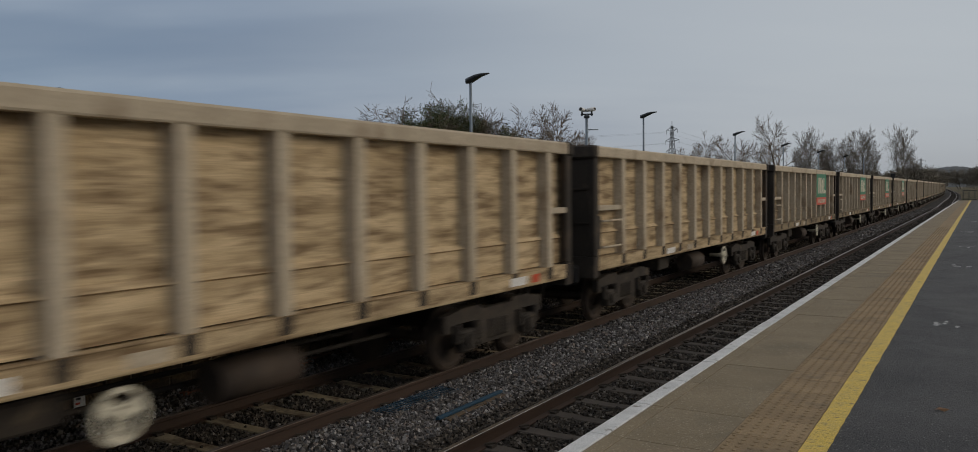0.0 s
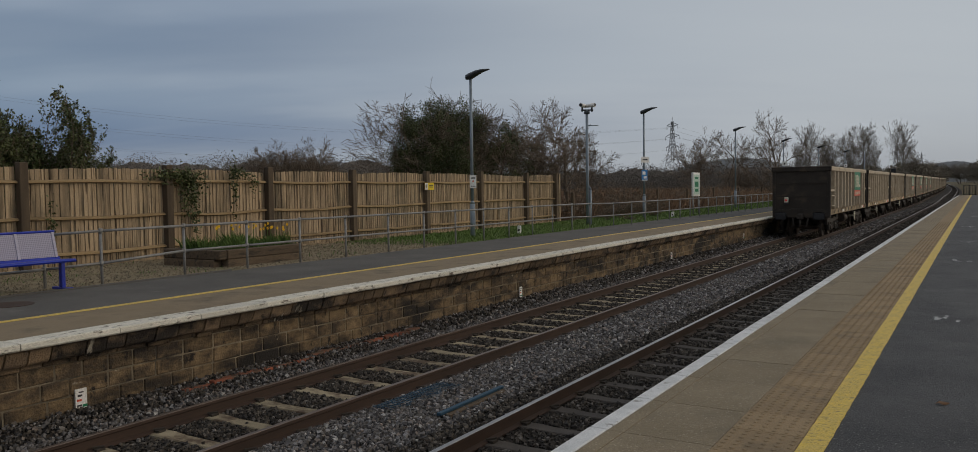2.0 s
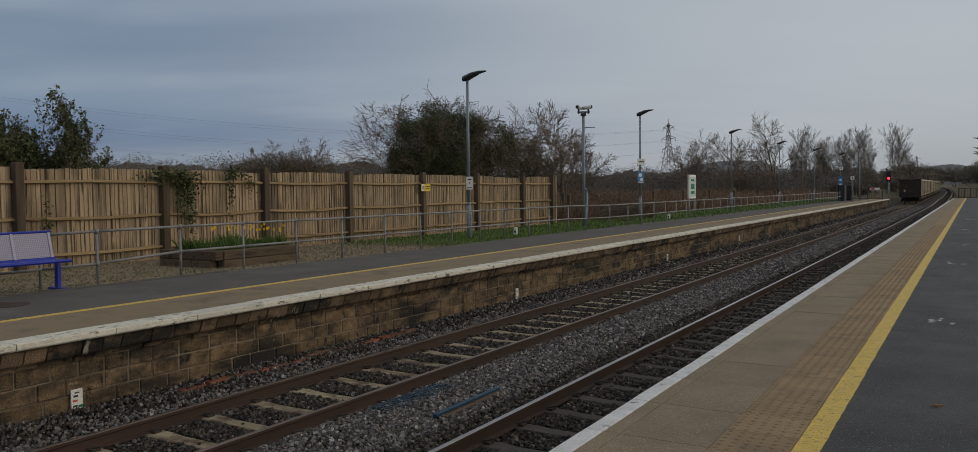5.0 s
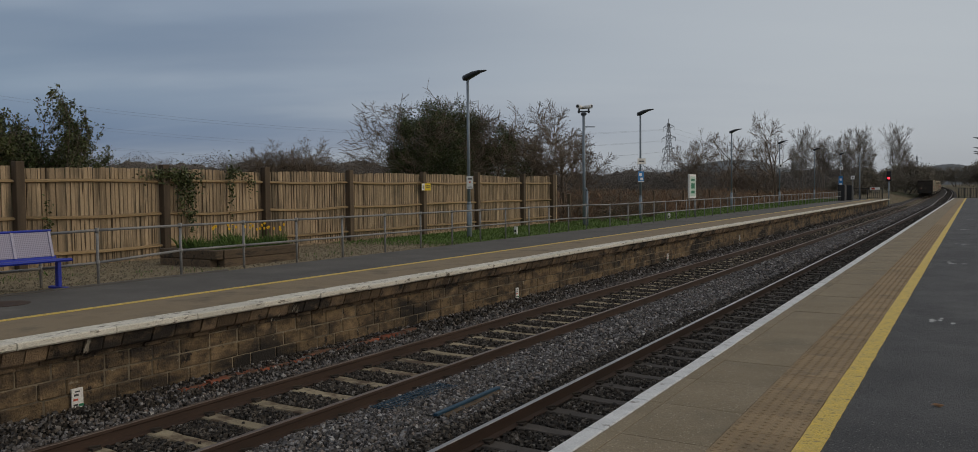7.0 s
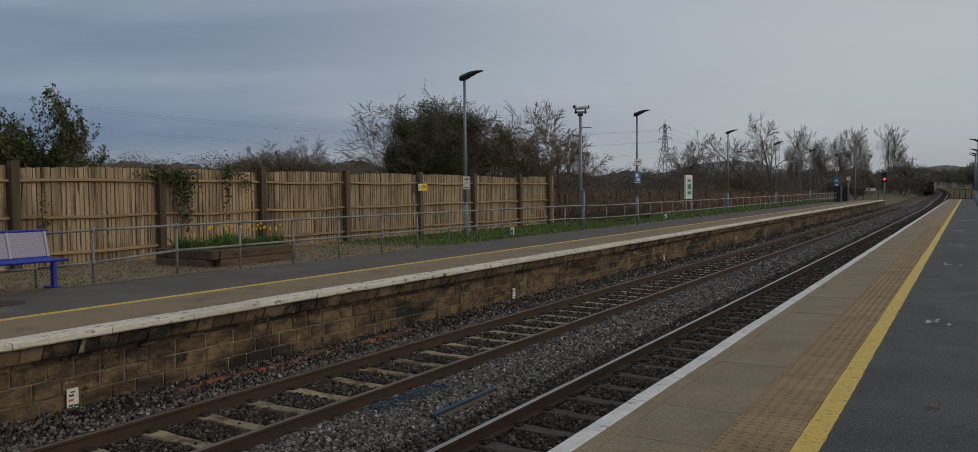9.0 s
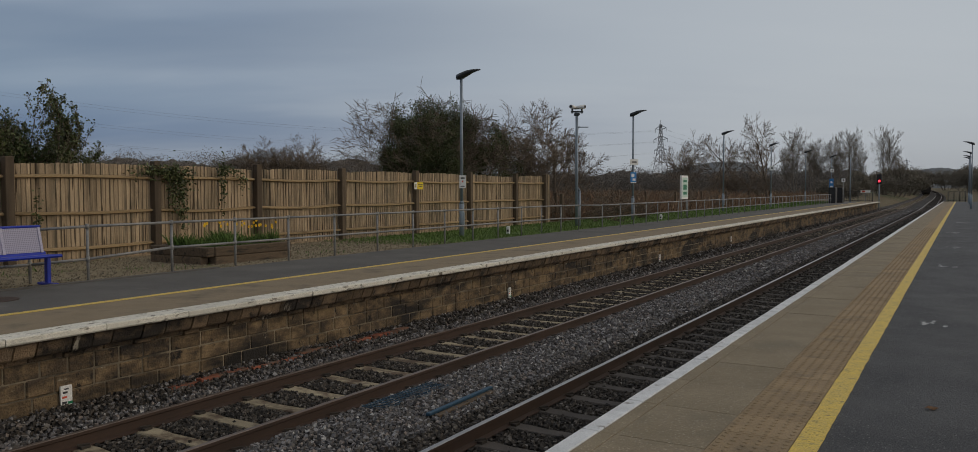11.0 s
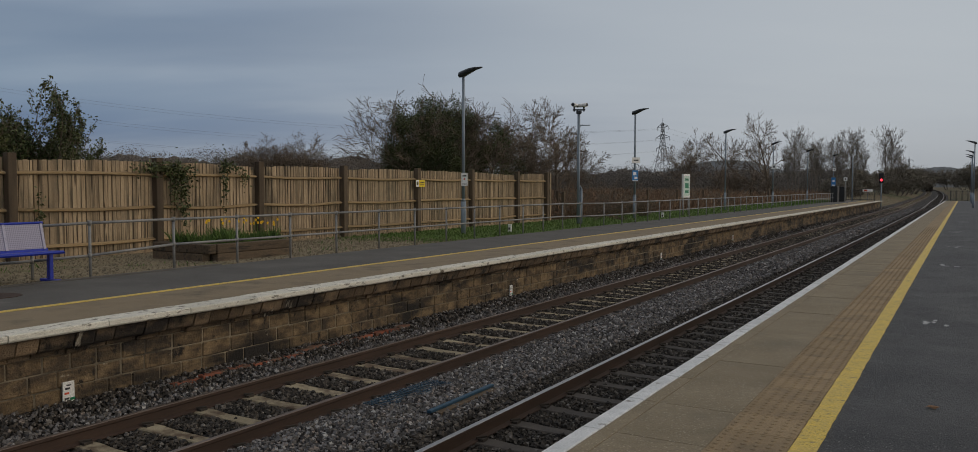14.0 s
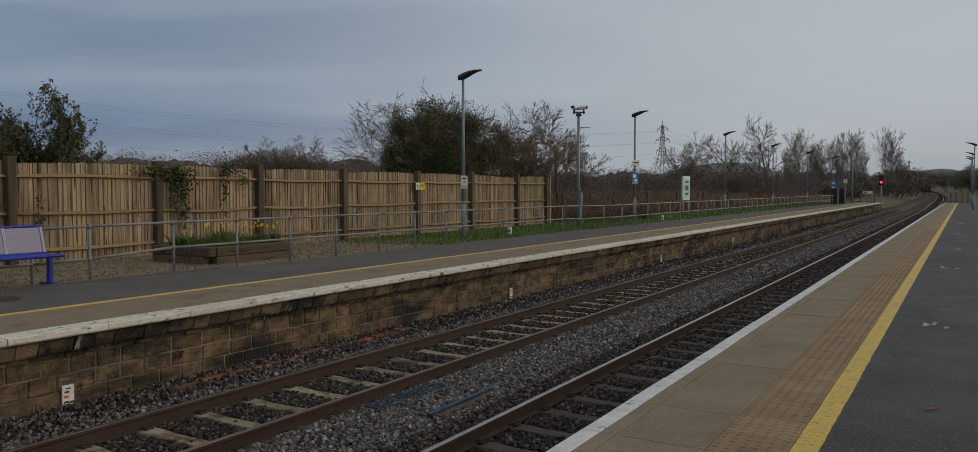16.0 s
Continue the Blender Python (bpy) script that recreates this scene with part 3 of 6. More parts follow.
def build_track(name, c, sleeper_mat, top_mat, label):
    t = thing(name, (0, 0, 0), label, "railway track")
    prof = [(-0.07, -0.173), (0.07, -0.173), (0.07, -0.160), (0.012, -0.142), (0.012, -0.05), (0.035, -0.036), (0.035, -0.004), (-0.035, -0.004), (-0.035, -0.036), (-0.012, -0.05), (-0.012, -0.142), (-0.07, -0.160)]
    head = [(-0.031, -0.004), (0.031, -0.004), (0.028, 0.0), (-0.028, 0.0)]
    for s in (-0.7525, 0.7525):
        v, f = sweep([(x, z + RAIL) for x, z in prof], LINE_YS, c + s)
        r = new("rail", raw_mesh("rail", v, f, M_RAIL))
        r.parent = t
        v, f = sweep([(x, z + RAIL) for x, z in head], LINE_YS, c + s)
        h = new("rail_head", raw_mesh("rail_head", v, f, top_mat))
        h.parent = r
    # a concrete sleeper is dished in the middle and higher under the rails
    bm = bmesh.new()
    xs = [-1.25, -1.22, -0.98, -0.50, -0.30, 0.30, 0.50, 0.98, 1.22, 1.25]
    zt = [-0.05, 0.0, 0.0, 0.0, -0.010, -0.010, 0.0, 0.0, 0.0, -0.05]
    rings = []
    for x, z in zip(xs, zt):
        w = 0.115 if abs(x) > 0.45 else 0.10
        rings.append([bm.verts.new((x, -w - 0.02, -0.2)), bm.verts.new((x, -w, z - 0.012)), bm.verts.new((x, -w + 0.014, z)), bm.verts.new((x, w - 0.014, z)), bm.verts.new((x, w, z - 0.012)), bm.verts.new((x, w + 0.02, -0.2))])
    for a, b in zip(rings, rings[1:]):
        for i in range(5):
            bm.faces.new((a[i], a[i + 1], b[i + 1], b[i]))
    bm.faces.new(rings[0][::-1])
    bm.faces.new(rings[-1])
    me = mesh_of("sleeper", bm, sleeper_mat)
    rng = random.Random(3)
    for i in range(-8, 150):
        y = 7.374 + 0.757 * i
        piece("sleeper", me, t, (c + rng.uniform(-0.015, 0.015), y, -1.022 + rise(y)), (0, rng.uniform(-0.004, 0.004), rng.uniform(-0.012, 0.012)))
    far = bmesh.new()
    for i in range(150, 700):
        y = 7.374 + 0.757 * i
        box(far, (c - 1.25 + bend(y), y - 0.11, -1.2 + rise(y)), (c + 1.25 + bend(y), y + 0.11, -1.03 + rise(y)))
    tagged(part("sleeper_run", far, sleeper_mat, t), kind="stuff")
    # rail fastenings on each sleeper
    b = bmesh.new()
    box(b, (-0.035, -0.05, -0.03), (0.035, 0.05, 0.005))
    tube(b, (-0.05, -0.055, 0.015), (0.02, 0.05, 0.015), 0.012, n=5)
    clip = mesh_of("rail_clip", b, M_BOGIE)
    for i in range(-5, 60):
        for s in (-0.7525, 0.7525):
            for q in (-1, 1):
                piece("rail_clip", clip, t, (c + s + q * 0.098, 7.374 + 0.757 * i, -1.0), (0, 0, 0 if q > 0 else math.pi))


build_ground()
build_ballast()
build_track("railway_track", FAR_C, M_SLEEPER, M_RAILTOP_DULL, "brown rusty rails on pale concrete sleepers in ballast")
build_track("railway_track", NEAR_C, M_SLEEPER_DARK, M_RAILTOP, "bright-topped rails on dark dirty sleepers beside the platform")


# ---- near platform ----
def build_near_platform():
    E = -2.375
    bm = bmesh.new()
    box(bm, (-0.834, -12, -1.2), (3.2, NEAR_END, 0.0))
    tagged(part("platform_near", bm, M_ASPHALT), "dark grey asphalt platform with a few pale stains", "platform", kind="structure")
    deck = thing("platform_edge_near", (0, 0, 0), "paved platform edge with white nosing, buff slabs and tactile strip", "platform edge", kind="structure")
    bm = bmesh.new()
    box(bm, (E + 0.34, -12, -1.2), (-0.838, NEAR_END, -0.052))
    part("edge_wall", bm, M_CORBEL, deck)
    rng = random.Random(11)

    def slab(name, w, l, h, m, bevel=0.004):
        b = bmesh.new()
        box(b, (-w / 2, -l / 2, -h), (w / 2, l / 2, 0), bevel)
        return mesh_of(name, b, m)
    nose = slab("white_coping", 0.136, 0.912, 0.09, M_WHITE, 0.008)
    back = slab("coping_back", 0.118, 0.912, 0.05, M_PAVING)
    pav = slab("paving_slab", 0.627, 0.911, 0.05, M_PAVING, 0.002)
    y = -8.0
    while y < NEAR_END - 0.5:
        j = rng.uniform(-0.004, 0.004)
        piece("coping", nose, deck, (E + 0.070 + j, y, 0.004 + rng.uniform(-0.002, 0.003)), (rng.uniform(-0.002, 0.002), 0, 0))
        piece("back_strip", back, deck, (E + 0.141 + 0.059, y, rng.uniform(-0.002, 0.002)))
        piece("paving_slab", pav, deck, (E + 0.262 + 0.3145, y, rng.uniform(-0.003, 0.002)), (0, 0, rng.uniform(-0.002, 0.002)))
        y += 0.915
    # tactile slabs with flat domes; plain ones further off
    b = bmesh.new()
    box(b, (-0.2425, -0.2425, -0.05), (0.2425, 0.2425, 0), 0.004)
    plain = mesh_of("tactile_slab_plain", b, M_TACTILE)
    b = bmesh.new()
    box(b, (-0.2425, -0.2425, -0.05), (0.2425, 0.2425, 0), 0.004)
    for i in range(6):
        for k in range(6):
            cx, cy = -0.205 + 0.082 * i, -0.205 + 0.082 * k
            r0, r1 = 0.021, 0.014
            lo = [b.verts.new((cx + r0 * math.cos(a * math.pi / 3), cy + r0 * math.sin(a * math.pi / 3), -0.001)) for a in range(6)]
            hi = [b.verts.new((cx + r1 * math.cos(a * math.pi / 3), cy + r1 * math.sin(a * math.pi / 3), 0.006)) for a in range(6)]
            for a in range(6):
                b.faces.new((lo[a], lo[(a + 1) % 6], hi[(a + 1) % 6], hi[a]))
            b.faces.new(hi)
    domed = mesh_of("tactile_slab", b, M_TACTILE)
    y = -6.0 + 0.217
    while y < NEAR_END - 0.3:
        piece("tactile_slab", domed if 2 < y < 40 else plain, deck, (-1.241, y, rng.uniform(-0.002, 0.002)), (0, 0, rng.uniform(-0.003, 0.003)))
        y += 0.49
    # yellow line, ragged at its edges
    verts, faces = [], []
    n = 700
    for i in range(n):
        yy = -8 + (NEAR_END + 7.5) * (i / (n - 1)) ** 1.6
        a, c2 = rng.uniform(-0.003, 0.003), rng.uniform(-0.005, 0.005)
        verts += [(-0.995 + a, yy, -0.05), (-0.993 + a, yy, 0.005), (-0.830 + c2, yy, 0.005), (-0.828 + c2, yy, -0.05)]
        if i:
            for q in range(3):
                faces.append((4 * i - 4 + q, 4 * i - 3 + q, 4 * i + 1 + q, 4 * i + q))
    line = new("yellow_line", raw_mesh("yellow_line", verts, faces, M_YELLOW))
    line.parent = deck
    tagged(line, "worn yellow safety line")


# ---- far platform ----
def build_far_platform():
    E = -8.83
    Z = FAR_TOP
    bm = bmesh.new()
    box(bm, (-13.15, -14, -0.6), (-10.70, FAR_END, Z))
    box(bm, (-13.05, 28.0, -0.6), (-12.2, FAR_END, Z + 0.003))
    tagged(part("platform_far", bm, M_ASPHALT_OLD), "worn grey asphalt far platform with patches", "platform", kind="structure")
    deck = thing("platform_edge_far", (0, 0, 0), "stone-faced platform edge with flaking white coping above sooty blocks", "platform edge", kind="structure")
    bm = bmesh.new()
    box(bm, (-10.696, -14, -0.2), (E - 0.362, FAR_END, Z - 0.002))
    part("paved_strip", bm, M_PAVING_OLD, deck, "dusty buff paved strip")
    bm = bmesh.new()
    box(bm, (-10.69, -14, Z - 0.001), (-10.555, FAR_END, Z + 0.004))
    part("yellow_line", bm, M_YELLOW, deck, "worn yellow safety line")
    # backing wall, seen as mortar between the blocks
    bm = bmesh.new()
    box(bm, (-9.9, -14, -1.3), (-9.204, FAR_END, Z - 0.37))
    box(bm, (-9.9, -14, Z - 0.368), (-9.30, FAR_END, Z - 0.09))
    part("backing", bm, M_MORTAR, deck)
    rng = random.Random(21)
    b = bmesh.new()
    prism(b, [(-0.36, -0.085), (-0.02, -0.085), (0.0, -0.065), (0.0, -0.012), (-0.012, 0.0), (-0.36, 0.0)], -0.585, 0.585, "y")
    cop = mesh_of("coping_stone", b, M_WHITE_OLD)
    y = -10.0
    while y < FAR_END - 0.5:
        piece("coping_stone", cop, deck, (E + rng.uniform(-0.008, 0.008), y, Z + 0.003 + rng.uniform(-0.004, 0.004)), (rng.uniform(-0.003, 0.003), rng.uniform(-0.01, 0.01), rng.uniform(-0.004, 0.004)))
        y += 1.18
    # corbel course: stones that curve in from the coping to the wall
    corb = []
    for w in (0.26, 0.34, 0.42):
        b = bmesh.new()
        prism(b, [(-0.50, -0.365), (-0.325, -0.365), (-0.315, -0.305), (-0.20, -0.288), (-0.165, -0.26), (-0.11, -0.11), (-0.07, -0.087), (-0.50, -0.087)], -w / 2 + 0.006, w / 2 - 0.006, "y")
        bmesh.ops.bevel(b, geom=list(b.edges), offset=0.008, segments=1, affect="EDGES")
        corb.append((w, mesh_of("corbel_stone", b, M_CORBEL)))
    y, count = 2.6, 0
    rest = bmesh.new()
    while y < FAR_END - 0.5:
        w, me = corb[rng.randrange(3)]
        if count < 300:
            piece("corbel_stone", me, deck, (E, y + w / 2, Z + rng.uniform(-0.006, 0.004)), (0, rng.uniform(-0.03, 0.03), 0))
        else:
            prism(rest, [(E - 0.50, Z - 0.365), (E - 0.325, Z - 0.365), (E - 0.315, Z - 0.305), (E - 0.165, Z - 0.28), (E - 0.07, Z - 0.087), (E - 0.50, Z - 0.087)], y + 0.006, y + w - 0.006, "y")
        y += w
        count += 1
    tagged(part("far_corbel_stones", rest, M_CORBEL, deck), kind="stuff")
    blocks = []
    for w in (0.34, 0.42, 0.50):
        b = bmesh.new()
        box(b, (-0.12, -w / 2 + 0.005, 0.005), (0.0, w / 2 - 0.005, 0.201), 0.016)
        blocks.append((w, mesh_of("wall_block", b, M_BLOCK)))
    rest = bmesh.new()
    for course in range(4):
        y = 2.2 + 0.17 * (course % 2)
        z = Z - 0.37 - 0.206 * (course + 1)
        while y < FAR_END - 0.5:
            w, me = blocks[rng.randrange(3)]
            if y < 34:
                piece("wall_block", me, deck, (-9.195 + rng.uniform(-0.004, 0.012), y + w / 2, z), (0, rng.uniform(-0.012, 0.012), rng.uniform(-0.01, 0.01)))
            else:
                dx = rng.uniform(-0.004, 0.010)
                box(rest, (-9.32, y + 0.006, z + 0.006), (-9.195 + dx, y + w - 0.006, z + 0.2))
            y += w
    tagged(part("far_wall_blocks", rest, M_BLOCK, deck), kind="stuff")
    # end of the platform: a timber-faced return
    bm = bmesh.new()
    box(bm, (-13.15, FAR_END, -1.2), (-9.2, FAR_END + 0.3, Z - 0.08))
    part("end_wall", bm, M_CORBEL, deck)


build_near_platform()
build_far_platform()

# ---- goods train ----
PITCH, BODY = 15.15, 14.2
RIBS = [1.47 + 1.19 * i for i in range(11)]


def bogie(parent, y0):
    """A two-axle bogie, its middle at y0, as one part with its own pieces."""
    bm = bmesh.new()
    for s in (-1, 1):
        x = s * 1.02
        prism(bm, [(y0 - 1.42, 0.62), (y0 - 1.42, 0.86), (y0 - 0.95, 0.93), (y0 - 0.5, 0.93), (y0 - 0.42, 0.86), (y0 + 0.42, 0.86), (y0 + 0.5, 0.93), (y0 + 0.95, 0.93), (y0 + 1.42, 0.86), (y0 + 1.42, 0.62), (y0 + 1.2, 0.60), (y0 + 1.12, 0.72), (y0 + 0.72, 0.72), (y0 + 0.52, 0.34), (y0 - 0.52, 0.34), (y0 - 0.72, 0.72), (y0 - 1.12, 0.72), (y0 - 1.2, 0.60)], x - 0.06, x + 0.06, "x")
    box(bm, (-1.0, y0 - 0.25, 0.45), (1.0, y0 + 0.25, 0.8), 0.03)
    box(bm, (-0.35, y0 - 0.35, 0.8), (0.35, y0 + 0.35, 1.0), 0.03)
    fr = part("bogie", bm, M_BOGIE, parent, "grimy cast bogie frame")
    for dy in (-0.9, 0.9):
        for s in (-1, 1):
            b = bmesh.new()
            box(b, (s * 0.98, y0 + dy - 0.17, 0.30), (s * 1.16, y0 + dy + 0.17, 0.62), 0.03)
            tube(b, (s * 1.16, y0 + dy, 0.46), (s * 1.21, y0 + dy, 0.46), 0.11, 0.10, 12)
            part("axle_box", b, M_BOGIE, fr)
            for q in (-1, 1):
                b = bmesh.new()
                ring = [(0.075 if k % 2 else 0.058, 0.45 + 0.030 * k) for k in range(10)]
                chain(b, [(s * 1.10, y0 + dy + q * 0.27, z) for r, z in ring], [r for r, z in ring], 9)
                part("spring", b, M_BOGIE, fr)
        for s in (-1, 1):
            b = bmesh.new()
            rings = []
            for x, r in ((0.66, 0.08), (0.68, 0.12), (0.68, 0.49), (0.72, 0.49), (0.725, 0.46), (0.80, 0.455), (0.805, 0.40), (0.77, 0.36), (0.775, 0.17), (0.83, 0.14), (0.84, 0.08)):
                rings.append([b.verts.new((s * x, y0 + dy + r * math.cos(k * math.pi / 14), 0.46 + r * math.sin(k * math.pi / 14))) for k in range(28)])
            for p, q in zip(rings, rings[1:]):
                for k in range(28):
                    b.faces.new((p[k], p[(k + 1) % 28], q[(k + 1) % 28], q[k]))
            b.faces.new(rings[0])
            b.faces.new(rings[-1])
            part("wheel", b, M_WHEEL, fr)
        b = bmesh.new()
        tube(b, (-0.655, y0 + dy, 0.46), (0.655, y0 + dy, 0.46), 0.08, n=10)
        part("axle", b, M_WHEEL, fr)
    for s in (-1, 1):
        for q in (-0.2, 0.0, 0.2):
            b = bmesh.new()
            ring = [(0.08 if k % 2 else 0.062, 0.40 + 0.028 * k) for k in range(11)]
            chain(b, [(s * 1.06, y0 + q, z) for r, z in ring], [r for r, z in ring], 9)
            part("bolster_spring", b, M_BOGIE, fr)
    return fr


def wagon(ribs):
    """A box wagon; its rear end at y = 0, the rails at z = 0."""
    w = thing("box_wagon", (0, 0, 0), "ribbed open box wagon coated in beige stone dust", "goods wagon", "wagons of the train")
    # side sheets, with a fold low down, floor and sloping top rail
    for s, nm in ((1, "side_panel"), (-1, "side_panel")):
        bm = bmesh.new()
        prism(bm, [(s * 1.12, 1.36), (s * 1.185, 1.36), (s * 1.185, 1.78), (s * 1.225, 1.80), (s * 1.155, 1.86), (s * 1.155, 3.30), (s * 1.12, 3.30)], 0.10, BODY - 0.10, "y")
        side = part(nm, bm, M_WAGON, w)
        bm = bmesh.new()
        prism(bm, [(s * 1.18, 3.23), (s * 1.335, 3.23), (s * 1.345, 3.25), (s * 1.345, 3.40), (s * 1.325, 3.43), (s * 1.20, 3.43), (s * 1.18, 3.40)], 0.03, BODY - 0.03, "y")
        part("top_rail", bm, M_WAGON_RIB, w)
        bm = bmesh.new()
        prism(bm, [(s * 1.10, 1.10), (s * 1.30, 1.09), (s * 1.31, 1.11), (s * 1.325, 1.325), (s * 1.335, 1.34), (s * 1.10, 1.34)], 0.02, BODY - 0.02, "y")
        part("solebar", bm, M_WAGON, w, "rust-stained dusty solebar")
        rib = bmesh.new()
        prism(rib, [(s * 1.155, -0.100), (s * 1.330, -0.080), (s * 1.330, 0.080), (s * 1.155, 0.100)], 1.345, 3.235, "z")
        rib_me = mesh_of("rib", rib, M_WAGON_RIB)
        gus = bmesh.new()
        prism(gus, [(s * 1.30, 1.335), (s * 1.332, 1.335), (s * 1.317, 1.15), (s * 1.30, 1.13)], -0.085, 0.085, "y")
        gus_me = mesh_of("gusset", gus, M_BOGIE)
        for y in ribs:
            piece("rib", rib_me, w, (0, y, 0))
            piece("gusset", gus_me, w, (0, y, 0))
        # end bays: shelf and ladder rungs
        for y0, y1 in ((0.12, 1.36), (BODY - 0.72, BODY - 0.12)):
            bm = bmesh.new()
            box(bm, (s * 1.195, y0, 2.22), (s * 1.325, y1, 2.32), 0.01)
            part("shelf", bm, M_WAGON_RIB, w)
        for z in (2.02, 1.52):
            bm = bmesh.new()
            tube(bm, (s * 1.30, 0.45, z), (s * 1.30, 1.35, z), 0.022, n=8)
            tube(bm, (s * 1.195, 0.46, z), (s * 1.30, 0.46, z), 0.018, n=6)
            part("rung", bm, M_WAGON_RIB, w)
        bm = bmesh.new()
        box(bm, (s * 1.195, 0.30, 1.50), (s * 1.29, 0.42, 2.12), 0.015)
        part("step_stile", bm, M_BOGIE, w)
    bm = bmesh.new()
    box(bm, (-1.115, 0.12, 1.36), (1.115, BODY - 0.12, 1.42))
    part("floor_plate", bm, M_WAGON, w)
    bm = bmesh.new()
    for s in (-1, 1):
        box(bm, (s * 0.15, 0.3, 0.98), (s * 0.32, BODY - 0.3, 1.36))
    part("centre_sill", bm, M_BOGIE, w)
    # ends: plate with pressed panels, corner posts, top lip, headstock
    for e, y in ((0, 0.0), (1, BODY)):
        d = 1 if e == 0 else -1
        bm = bmesh.new()
        box(bm, (-1.30, y + d * 0.05, 1.36), (1.30, y + d * 0.10, 3.30))
        plate_ob = part("end_plate", bm, M_WAGON_END, w, "dark pressed end plate")
        for z in (1.98, 2.62):
            bm = bmesh.new()
            box(bm, (-1.19, y + d * 0.02, z), (1.19, y + d * 0.05, z + 0.035))
            part("stiffener", bm, M_WAGON_END, plate_ob)
        for s in (-1, 1):
            bm = bmesh.new()
            box(bm, (s * 1.20, y + d * 0.02, 1.37), (s * 1.335, y + d * 0.22, 3.28), 0.015)
            part("corner_post", bm, M_WAGON_END, w)
        bm = bmesh.new()
        box(bm, (-1.37, y - d * 0.03, 3.20), (1.37, y + d * 0.16, 3.44), 0.03)
        part("end_lip", bm, M_WAGON_END, w)
        bm = bmesh.new()
        prism(bm, [(-1.32, 0.98), (1.32, 0.98), (1.335, 1.37), (-1.335, 1.37)], y, y + d * 0.22, "y")
        box(bm, (-0.45, y - d * 0.03, 1.30), (0.15, y, 1.42), 0.01)
        part("headstock", bm, M_WAGON_END, w)
        for s in (-1, 1):
            bm = bmesh.new()
            tube(bm, (s * 0.87, y, 1.06), (s * 0.87, y - d * 0.30, 1.06), 0.12, 0.11, 16)
            box(bm, (s * 0.87 - 0.27, y - d * 0.36, 0.88), (s * 0.87 + 0.27, y - d * 0.30, 1.24), 0.05)
            part("buffer", bm, M_BLACK, w, "black oblong buffer")
        bm = bmesh.new()
        box(bm, (-0.14, y - d * 0.30, 0.90), (0.14, y + d * 0.05, 1.16), 0.03)
        tube(bm, (0.0, y - d * 0.22, 0.95), (0.0, y - d * 0.20, 0.55), 0.05, n=8)
        tube(bm, (0.35, y - d * 0.06, 0.95), (0.30, y - d * 0.20, 0.55), 0.035, n=8)
        tube(bm, (-0.35, y - d * 0.06, 0.95), (-0.30, y - d * 0.20, 0.55), 0.035, n=8)
        part("coupling", bm, M_BOGIE, w)
    bogie(w, 2.15)
    bogie(w, BODY - 2.15)
    # brake gear under the floor
    bm = bmesh.new()
    tube(bm, (0.85, 6.8, 0.72), (0.85, 7.9, 0.72), 0.22, n=18)
    part("air_tank", bm, M_WHEEL, w, "dusty brake air reservoir")
    bm = bmesh.new()
    box(bm, (0.5, 4.6, 0.70), (0.95, 5.3, 0.98), 0.03)
    box(bm, (-0.9, 5.9, 0.66), (-0.4, 7.2, 0.98), 0.03)
    tube(bm, (0.3, 3.9, 0.62), (0.3, 10.3, 0.62), 0.03, n=6)
    tube(bm, (-0.3, 3.9, 0.62), (-0.3, 10.3, 0.62), 0.03, n=6)
    part("brake_rigging", bm, M_BOGIE, w)
    # small data panels on the solebar
    for y, l, m in ((4.1, 0.55, M_SIGN_WHITE), (5.6, 0.42, M_WAGON_RIB), (12.05, 0.5, M_SIGN_WHITE), (12.75, 0.22, M_SIGN_RED)):
        bm = bmesh.new()
        prism(bm, [(1.312, 1.14), (1.320, 1.14), (1.332, 1.27), (1.320, 1.27)], y, y + l, "y")
        part("data_panel", bm, m, w)
    return w


